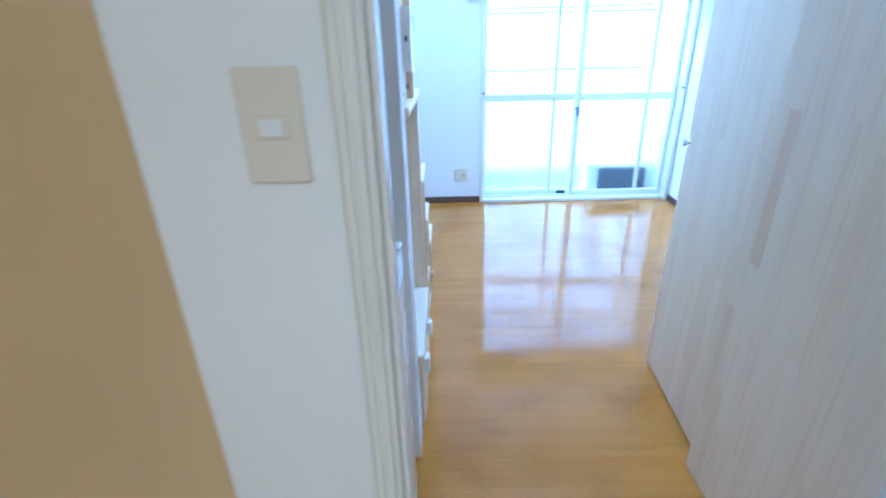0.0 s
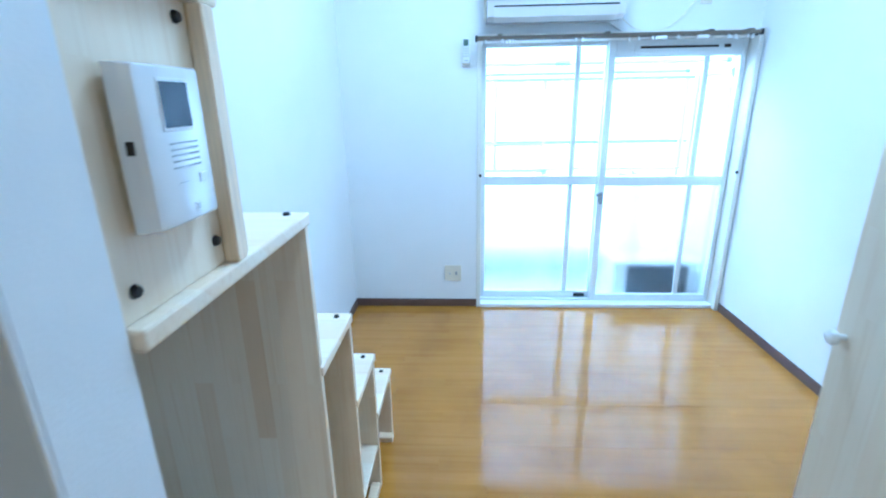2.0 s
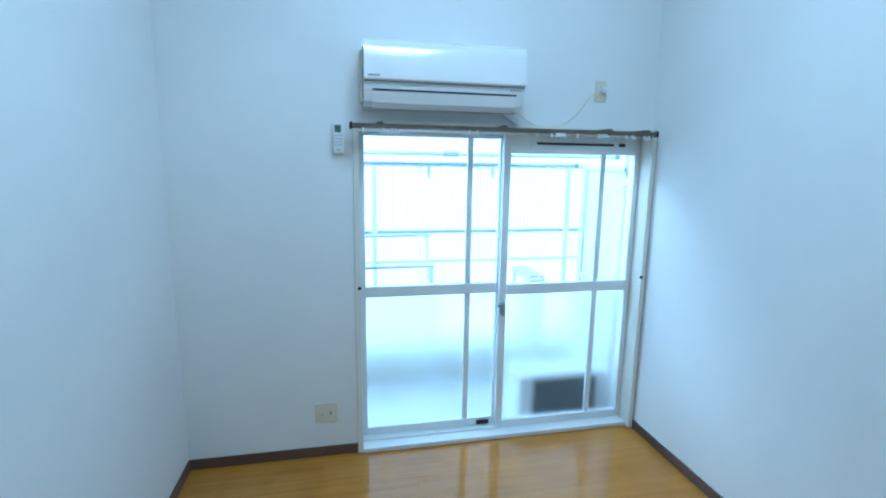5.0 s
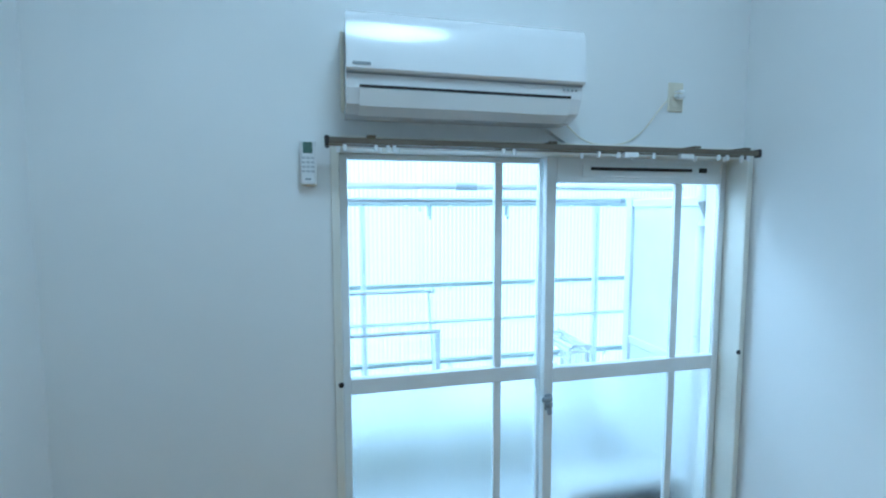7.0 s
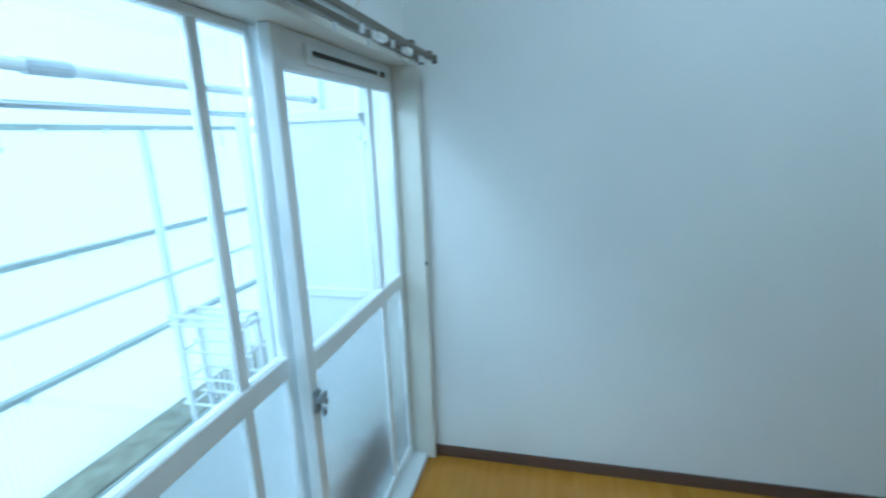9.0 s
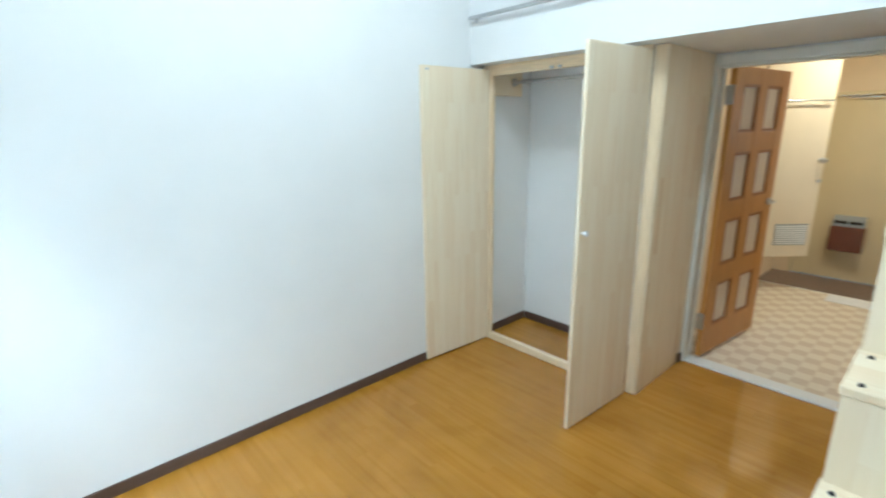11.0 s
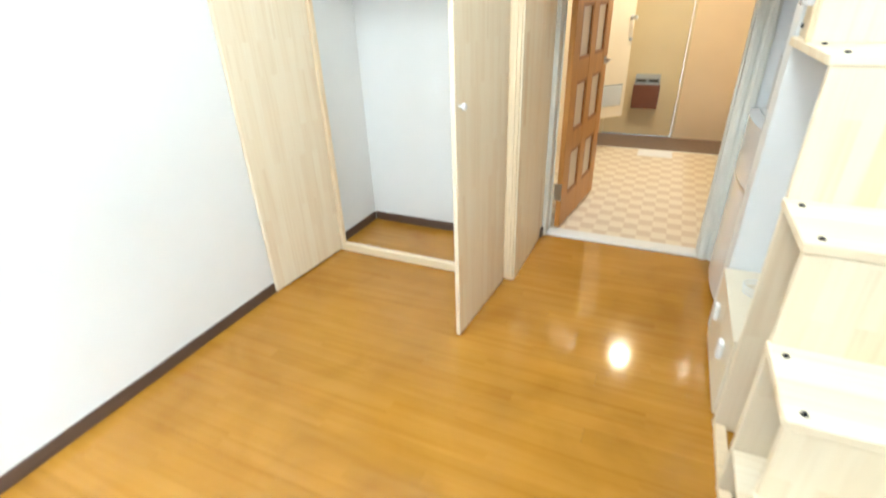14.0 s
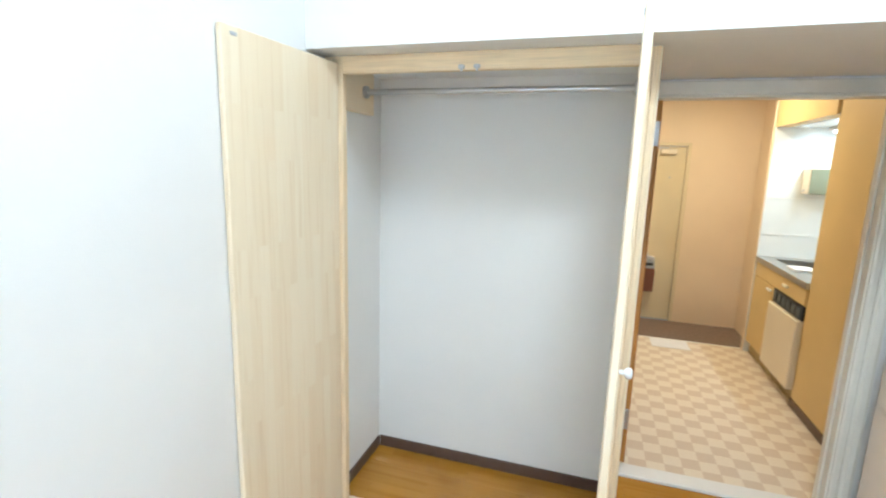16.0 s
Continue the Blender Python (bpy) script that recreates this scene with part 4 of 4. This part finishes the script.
part("sticker", boxed(0.0, 0.13, 2.07, 2.165, 1.1653, 1.1662), PAPER, mw, "white paper label")
bm = bmesh.new()
for k in range(5):
    box(bm, 0.012 + k * 0.022, 0.018 + k * 0.022, 2.085, 2.13 + 0.012 * (k % 2), 1.1663, 1.1666)
part("writing_bar", bm, PALE_GREY, mw)
for y in (1.79, 2.16):
    for x in (XL + 0.07, 0.19):
        part("foot", rods((x, y, 0.8992), (x, y, 0.916), 0.012), DARK_PLASTIC, mw)

ns = wall_plate("wall_socket", 0.022, 0.092, 1.19, 1.305, "ivory niche socket with two plugs", y=2.3008)
bc = thing("power_cord", (0.03, 2.25, 1.17), "black appliance cord plugged into the niche socket", "power cord")
part("plug", boxed(0.035, 0.068, 2.255, 2.2925, 1.262, 1.29, bevel=0.008, seg=2), DARK_PLASTIC, bc)
part("cord", tube(bmesh.new(), [(0.05, 2.257, 1.276), (0.02, 2.245, 1.275), (-0.005, 2.24, 1.24), (-0.012, 2.235, 1.17), (-0.01, 2.22, 1.06), (0.0, 2.215, 0.95)], 0.005), DARK_PLASTIC, bc, smooth=True)
wc = thing("power_cord", (0.07, 2.25, 1.17), "white appliance cord plugged into the niche socket", "power cord")
part("plug", boxed(0.048, 0.082, 2.262, 2.2925, 1.212, 1.245, bevel=0.008, seg=2), WHITE_PLASTIC, wc)
part("cord", tube(bmesh.new(), [(0.07, 2.264, 1.225), (0.085, 2.25, 1.21), (0.095, 2.245, 1.15), (0.10, 2.24, 1.05), (0.09, 2.235, 0.95)], 0.005), WHITE_PLASTIC, wc, smooth=True)

# ---- closet ----
structure("wall_closet_side", boxed(1.292, 1.318, 1.627, 2.25, 0.001, LOFT - 0.001, bevel=0.001), PINE_Z, "laminated pine panel beside the passage")
cf = thing("closet_frame", (1.9, 2.28, 0), "pale pine frame round the closet opening", "closet frame", kind="structure")
part("post", boxed(1.3185, 1.358, 2.222, 2.262, 0.001, LOFT - 0.001, bevel=0.002), BEAM_Z, cf)
part("post", boxed(1.300, 1.318, 2.2505, 2.262, 0.001, LOFT - 0.001, bevel=0.002), BEAM_Z, cf)
part("post", boxed(2.40, XR - 0.0005, 2.264, 2.296, 0.001, LOFT - 0.001, bevel=0.002), BEAM_Z, cf)
part("header", boxed(1.3585, 2.3995, 2.266, 2.296, 1.852, LOFT - 0.001, bevel=0.002), BEAM_X, cf)
part("floor_rail", boxed(1.3585, 2.3995, 2.262, 2.298, 0.001, 0.05, bevel=0.003), BEAM_X, cf)
for x in (1.87, 1.925):
    bm = boxed(x, x + 0.02, 2.2965, 2.312, 1.855, 1.868, bevel=0.002)
    rod(bm, (x + 0.01, 2.304, 1.855), (x + 0.01, 2.304, 1.846), 0.004, 8)
    part("catch", bm, STEEL, cf, "small steel door catch")
cp = thing("clothes_rail", (1.9, 2.01, 1.83), "steel clothes rail across the closet", "clothes rail")
part("tube", rods((1.3405, 2.01, 1.826), (2.4495, 2.01, 1.826), 0.0125, 16), STEEL, cp, smooth=True)
for x, s in ((1.3405, 1), (2.4495, -1)):
    part("flange", rods((x, 2.01, 1.826), (x + s * 0.012, 2.01, 1.826), 0.026, 16), STEEL, cp)
for x0, x1 in ((2.45, XR - 0.0005), (1.3195, 1.34)):
    single("rail_board", boxed(x0, x1, 1.92, 2.255, 1.735, LOFT - 0.002, bevel=0.002), PINE_Y, ((x0 + x1) / 2, 2.08, 1.735), "pine board carrying the end of the clothes rail", "board", "clothes rail boards")


def knob(parent, p, n):
    m = Matrix.Translation(p) @ Vector(n).to_track_quat("Z", "Y").to_matrix().to_4x4()
    part("knob", lathe(bmesh.new(), [(0.006, 0.0), (0.006, 0.012), (0.012, 0.016), (0.0145, 0.022), (0.0125, 0.029), (0.005, 0.032)], m), WHITE_PLASTIC, parent, "white round knob", smooth=True)


def closet_door(hinge, free, knob_side, label):
    h, f = Vector((*hinge, 0)), Vector((*free, 0))
    d = thing("closet_door", h, label, "closet door", "closet doors")
    w = (f - h).length
    d.rotation_euler = (0, 0, math.atan2((f - h).y, (f - h).x))
    ORIGIN[d] = Vector((0, 0, 0))
    part("panel", boxed(0, w, -0.010, 0.010, 0.012, 1.888, bevel=0.0025), PINE_Z, d)
    if knob_side > 0:
        knob(d, (w - 0.028, 0.0102 * knob_side, 1.05), (0, knob_side, 0))
    for z in (0.12, 0.95, 1.78):
        part("hinge", boxed(-0.006, 0.018, -0.0135, -0.0103, z - 0.03, z + 0.03, bevel=0.001), STEEL, d)
    part("strike", boxed(w - 0.055, w - 0.03, -0.0125, -0.0102, 1.862, 1.872, bevel=0.001) if knob_side > 0 else boxed(w - 0.055, w - 0.03, 0.0102, 0.0125, 1.862, 1.872, bevel=0.001), STEEL, d, "steel strike plate")
    for k, z in enumerate((0.25, 0.8, 1.35)):
        part("screw_cover", rods((0.05, 0.0102 * -knob_side, z), (0.05, 0.0108 * -knob_side, z), 0.004, 8), BEAM_X, d)


closet_door((1.352, 2.30), (1.385, 2.835), 1, "pale laminated pine closet door standing open to the passage")
closet_door((2.425, 2.30), (2.461, 2.855), -1, "pale laminated pine closet door folded back against the wall")

lr = thing("loft_rail", (1.5, 2.45, 2.17), "steel grab rail fixed along the loft parapet", "rail")
part("tube", rods((0.62, 2.46, 2.178), (2.44, 2.46, 2.178), 0.012, 14), STEEL, lr, smooth=True)
for x in (0.66, 1.55, 2.42):
    part("bracket", rods((x, 2.4205, 2.178), (x, 2.455, 2.178), 0.010, 12), STEEL, lr)
    part("rosette", rods((x, 2.4205, 2.178), (x, 2.426, 2.178), 0.022, 16), STEEL, lr)

# ---- kitchen door ----
kd = thing("door_1", (1.215, 1.545, 0.016), "varnished orange wooden door with eight patterned panes, standing open", "door", kind="structure")
kd.rotation_euler = (0, 0, math.atan2(-0.775, -0.09))
ORIGIN[kd] = Vector((0, 0, 0))
DW, DH = 0.78, 1.838
cols, rows_z = ((0.115, 0.335), (0.445, 0.665)), ((0.20, 0.50), (0.62, 0.92), (1.04, 1.34), (1.46, 1.74))
T = 0.017
for x0, x1 in ((0.0, 0.115), (0.335, 0.445), (0.665, DW)):
    part("stile", boxed(x0 + 0.0003, x1 - 0.0003, -T, T, 0.012, DH, bevel=0.002), ORANGE_WOOD, kd)
for x0, x1 in cols:
    zs = [0.012] + [z for r in rows_z for z in r] + [DH]
    for z0, z1 in zip(zs[::2], zs[1::2]):
        part("rail", boxed(x0, x1, -T + 0.001, T - 0.001, z0, z1, bevel=0.002), ORANGE_WOOD, kd)
    for z0, z1 in rows_z:
        bm = bmesh.new()
        for s in (-1, 1):
            for u0, u1, w0, w1 in ((x0, x0 + 0.018, z0, z1), (x1 - 0.018, x1, z0, z1), (x0 + 0.018, x1 - 0.018, z0, z0 + 0.018), (x0 + 0.018, x1 - 0.018, z1 - 0.018, z1)):
                box(bm, u0, u1, *sorted((s * 0.004, s * 0.014)), w0, w1)
        part("moulding", bm, DARK_EDGE_WOOD, kd)
        part("pane", boxed(x0 + 0.002, x1 - 0.002, -0.0035, 0.0035, z0 + 0.002, z1 - 0.002), DOOR_PANE, kd, "beige patterned pane")
for z in (0.256, 1.676):
    part("hinge", boxed(-0.0045, -0.0005, -T + 0.001, T + 0.016, z - 0.055, z + 0.055, bevel=0.001), STEEL, kd, "grey steel hinge")
for s in (-1, 1):
    bm = rods((DW - 0.06, s * T, 0.98), (DW - 0.06, s * (T + 0.008), 0.98), 0.024, 16)
    rod(bm, (DW - 0.06, s * (T + 0.008), 0.98), (DW - 0.06, s * (T + 0.04), 0.98), 0.009)
    box(bm, DW - 0.16, DW - 0.05, *sorted((s * (T + 0.032), s * (T + 0.046))), 0.972, 0.988, bevel=0.005)
    part("handle", bm, STEEL, kd, "steel lever handle")

sw = wall_plate("light_switch", 0.219, 0.291, 1.294, 1.42, "ivory light switch beside the kitchen doorway", y=1.5345)
part("frame", boxed(0.236, 0.274, 1.5245, 1.5262, 1.344, 1.371, bevel=0.001), IVORY, sw)
part("rocker", boxed(0.242, 0.268, 1.5215, 1.5242, 1.348, 1.367, bevel=0.001), WHITE_PLASTIC, sw)

# ---- entrance ----
ed = thing("door_2", (0.95, KY0 - 0.04, -0.07), "cream steel entrance door with closer and mailbox", "door", kind="structure")
part("panel", boxed(0.585, 1.325, KY0 - 0.07, KY0 - 0.03, -0.065, 1.765, bevel=0.003), STEEL_DOOR, ed)
part("frame", boxed(0.551, 0.583, KY0 - 0.08, KY0 + 0.006, -0.07, 1.799, bevel=0.003), STEEL_DOOR, ed)
part("frame", boxed(1.327, 1.359, KY0 - 0.08, KY0 + 0.006, -0.07, 1.799, bevel=0.003), STEEL_DOOR, ed)
part("frame", boxed(0.5835, 1.3265, KY0 - 0.08, KY0 + 0.006, 1.767, 1.799, bevel=0.003), STEEL_DOOR, ed)
part("sill", boxed(0.5505, 1.3595, KY0 - 0.12, KY0 - 0.001, -0.21, -0.0705, bevel=0.003), GREY_PLASTIC, ed, "grey steel sill")
part("peephole", rods((0.72, KY0 - 0.031, 1.45), (0.72, KY0 - 0.022, 1.45), 0.010), STEEL, ed)
dc = thing("door_closer", (0.78, KY0 - 0.02, 1.66), "pale metal door closer at the top of the entrance door", "door closer")
part("body", boxed(0.68, 0.83, KY0 - 0.0295, KY0 + 0.02, 1.685, 1.735, bevel=0.006), CREAM_UNIT, dc)
part("arm", boxed(0.76, 1.10, KY0 + 0.005, KY0 + 0.015, 1.742, 1.75), STEEL, dc)
mb = thing("mailbox", (0.91, KY0 + 0.02, 0.24), "brown door mailbox with a steel flap on top", "mailbox")
part("box", boxed(0.775, 1.045, KY0 - 0.029, KY0 + 0.09, 0.25, 0.50, bevel=0.008, seg=2), MAILBOX, mb)
part("flap", extrude_profile(bmesh.new(), [(KY0 - 0.028, 0.505), (KY0 + 0.08, 0.505), (KY0 + 0.05, 0.57), (KY0 - 0.028, 0.60)], "x", 0.785, 1.035), GREY_PLASTIC, mb, "grey metal flap")
bm = bmesh.new()
for x in (0.80, 0.92):
    rod(bm, (x, KY0 + 0.07, 0.545), (x + 0.10, KY0 + 0.07, 0.545), 0.014)
part("latch", bm, DARK_PLASTIC, mb)
single("doormat", boxed(0.55, 0.86, -0.585, -0.37, 0.0005, 0.006, bevel=0.002), PAPER, (0.7, -0.48, 0), "white rectangular mat on the vinyl by the entrance step", "mat")

# ---- bathroom door ----
bd = thing("bathroom_door", (1.482, -0.12, 0.25), "cream bathroom door ajar with towel bar and louvre", "door")
bd.rotation_euler = (0, 0, math.atan2(-0.44, -0.41))
ORIGIN[bd] = Vector((0, 0, 0.25))
part("leaf", boxed(0, 0.60, -0.016, 0.016, 0.33, 2.02, bevel=0.004), BATH_DOOR, bd)
bm = bmesh.new()
for k in range(9):
    box(bm, 0.27, 0.55, -0.022, -0.0178, 0.448 + k * 0.02, 0.461 + k * 0.02)
part("louvre", bm, WHITE_PLASTIC, bd)
part("towel_bar", rods((0.10, -0.05, 1.70), (0.56, -0.05, 1.70), 0.008), STEEL, bd, smooth=True)
for x in (0.12, 0.54):
    part("bracket", rods((x, -0.0165, 1.70), (x, -0.05, 1.70), 0.008), STEEL, bd)
# No opening: a grey plate stands in for shade between the slats.
part("louvre_shade_plate", boxed(0.262, 0.558, -0.0175, -0.0162, 0.44, 0.635, bevel=0.0005), GREY_PLASTIC, bd, "grey backing plate, shade between the louvre slats in its colour")
part("knob", lathe(bmesh.new(), [(0.022, 0.0), (0.022, 0.004), (0.009, 0.008), (0.009, 0.03), (0.02, 0.036), (0.022, 0.052), (0.012, 0.06)], Matrix.Translation((0.565, -0.0162, 1.20)) @ Matrix.Rotation(radians(90), 4, "X"), 16), STEEL, bd, "steel round knob", smooth=True)
part("lock", rods((0.575, -0.0162, 1.02), (0.575, -0.03, 1.02), 0.014, 14), STEEL, bd)
part("hinge", boxed(-0.012, 0.01, -0.02, 0.012, 0.4, 1.8), STEEL, bd)

# ---- sink unit ----
RECESS = Vector((-0.045, -0.336, 0))


def in_recess(name, base, label, category):
    """A thing of the sink recess, whose parts are drawn from the recess's own corner."""
    ob = thing(name, base, label, category)
    ob.location = Vector(base) + RECESS
    return ob


ku = in_recess("kitchen_unit", (-0.15, 0.28, 0), "yellow fronted kitchen unit with drawer and toe space", "kitchen cabinet")
part("plinth", boxed(-0.455, 0.11, -0.215, 0.785, 0.0, 0.10), PLINTH, ku)
part("body", boxed(-0.455, 0.13, -0.215, 0.785, 0.1005, 0.675, bevel=0.002), YELLOW_UNIT, ku)
dr = part("door", boxed(0.1305, 0.148, -0.212, 0.24, 0.105, 0.68, bevel=0.003), YELLOW_UNIT, ku)
part("handle", boxed(0.1485, 0.165, 0.13, 0.21, 0.635, 0.655, bevel=0.004), WHITE_PLASTIC, dr)
dr = part("drawer", boxed(0.1305, 0.148, -0.212, 0.782, 0.685, 0.795, bevel=0.003), YELLOW_UNIT, ku)
part("handle", boxed(0.1485, 0.165, 0.42, 0.50, 0.735, 0.755, bevel=0.004), IVORY, dr)
mf = in_recess("undercounter_fridge", (0.14, 0.51, 0.1), "cream undercounter refrigerator with dark vent grille", "refrigerator")
part("door", boxed(0.1305, 0.175, 0.25, 0.778, 0.105, 0.58, bevel=0.008, seg=2), CREAM_UNIT, mf)
bm = boxed(0.1305, 0.150, 0.25, 0.778, 0.584, 0.68, bevel=0.002)
part("vent_grille", bm, DARK_PLASTIC, mf, "dark vent grille")
bm = bmesh.new()
for k in range(6):
    box(bm, 0.1503, 0.156, 0.27 + k * 0.085, 0.33 + k * 0.085, 0.60, 0.665)
part("vent_slats", bm, UNIT_DARK, mf)
wt = in_recess("worktop", (-0.15, 0.28, 0.80), "stainless steel worktop with a sunken sink bowl", "worktop")
bm = bmesh.new()
box(bm, -0.455, 0.16, -0.215, -0.08, 0.80, 0.845, bevel=0.003)
box(bm, -0.455, 0.16, 0.42, 0.785, 0.80, 0.845, bevel=0.003)
box(bm, -0.455, -0.35, -0.0795, 0.4195, 0.80, 0.845)
box(bm, 0.06, 0.16, -0.0795, 0.4195, 0.80, 0.845)
part("top", bm, STEEL, wt)
bm = bmesh.new()
box(bm, -0.35, 0.06, -0.08, 0.42, 0.680, 0.684)
for x0, x1, y0, y1 in ((-0.352, -0.348, -0.08, 0.42), (0.058, 0.062, -0.08, 0.42), (-0.348, 0.058, -0.082, -0.078), (-0.348, 0.058, 0.418, 0.422)):
    box(bm, x0, x1, y0, y1, 0.684, 0.846)
part("sink_bowl", bm, STEEL, wt)
fc = in_recess("tap", (-0.40, 0.17, 0.845), "chrome swivel tap behind the sink", "tap")
part("spout", tube(bmesh.new(), [(-0.40, 0.17, 0.845), (-0.40, 0.17, 0.98), (-0.37, 0.17, 1.01), (-0.28, 0.17, 1.0), (-0.22, 0.17, 0.975)], 0.011), CHROME, fc, smooth=True)
part("lever", boxed(-0.42, -0.36, 0.16, 0.18, 1.02, 1.035, bevel=0.004), CHROME, fc)
single("dish_cloth", boxed(-0.095, 0.055, -0.076, 0.084, 0.8455, 0.862, bevel=0.006, seg=2), PAPER, (-0.02, 0.0, 0.845), "folded white cloth at the edge of the sink", "cloth")
for z in (1.03, 1.33):
    structure("trim_splashback", boxed(-0.505, 0.10, -0.5542, -0.5505, z - 0.004, z + 0.004), WHITE_PAINT, "thin joint strip of the splashback", "trim")
sh = in_recess("wall_cabinet", (-0.27, -0.15, 1.37), "small pale cabinet hung above the sink, shaded side coloured olive", "cabinet")
part("body", boxed(-0.4645, -0.085, -0.217, -0.088, 1.372, 1.57, bevel=0.003), CREAM_UNIT, sh)
# Thin added face that gives the cabinet's shaded side its darker colour.
part("side_panel", boxed(-0.4645, -0.087, -0.0875, -0.080, 1.374, 1.568, bevel=0.002), OLIVE_SHADE, sh, "olive side face, its shade put into the colour")
part("knob", rods((-0.0845, -0.16, 1.40), (-0.0745, -0.16, 1.40), 0.008, 10), STEEL, sh, "small steel knob")

# ---- lamps ----
kl = thing("ceiling_lamp", (0.70, -0.24, 2.419), "round warm ceiling lamp in the kitchen", "lamp")
part("base", rods((0.70, -0.24, 2.37), (0.70, -0.24, 2.419), 0.105, 28), WHITE_PLASTIC, kl)
part("shade", lathe(bmesh.new(), [(0.095, 0.0), (0.10, -0.02), (0.085, -0.035)], Matrix.Translation((0.70, -0.24, 2.369)), 28), GLOW_WARM, kl, "glowing opal shade")
sl = in_recess("sink_lamp", (-0.22, 0.28, 1.88), "slim fluorescent lamp above the sink", "lamp")
part("housing", boxed(-0.26, -0.18, -0.16, 0.37, 1.86, 1.888, bevel=0.004), WHITE_PLASTIC, sl)
part("tube", rods((-0.22, -0.14, 1.852), (-0.22, 0.35, 1.852), 0.012, 12), GLOW_COOL, sl, "glowing tube")
rl = thing("ceiling_lamp", (1.15, 3.8, 3.3), "round ceiling lamp high in the room", "lamp")
part("base", rods((1.15, 3.8, 3.25), (1.15, 3.8, 3.299), 0.34, 32), WHITE_PLASTIC, rl)
part("shade", lathe(bmesh.new(), [(0.33, 0.0), (0.34, -0.03), (0.32, -0.05)], Matrix.Translation((1.15, 3.8, 3.249)), 36), GLOW_ROOM, rl, "glowing opal shade")

# ---- flooring strips ----
structure_floor = structure("floor", boxed(XL - 0.05, XR + 0.05, 1.627, 5.30, -0.12, -0.011), SUBFLOOR, "varnished orange oak strip floor", "floor")
W, Lg = 0.0757, 0.909
strips = {}


def strip_mesh(length):
    key = round(length, 3)
    if key not in strips:
        strips[key] = mesh_of("floor_strip", boxed(0, key - 0.00025, 0, W - 0.0002, -0.0105, 0.0), OAK)
    return strips[key]


y, row = 1.6285, 0
while y < 5.225:
    start = XL - (0.0, 0.5, 0.22, 0.68)[row % 4] * Lg
    x = start
    while x < XR:
        a, b = max(x, XL + 0.0005), min(x + Lg, XR - 0.0005)
        if b - a > 0.02:
            ob = new("floor_strip", strip_mesh(b - a))
            ob.location, ob.parent = (a, y, 0), structure_floor
        x += Lg
    y, row = y + W + (0.0004 if row % 4 == 3 else 0.0), row + 1
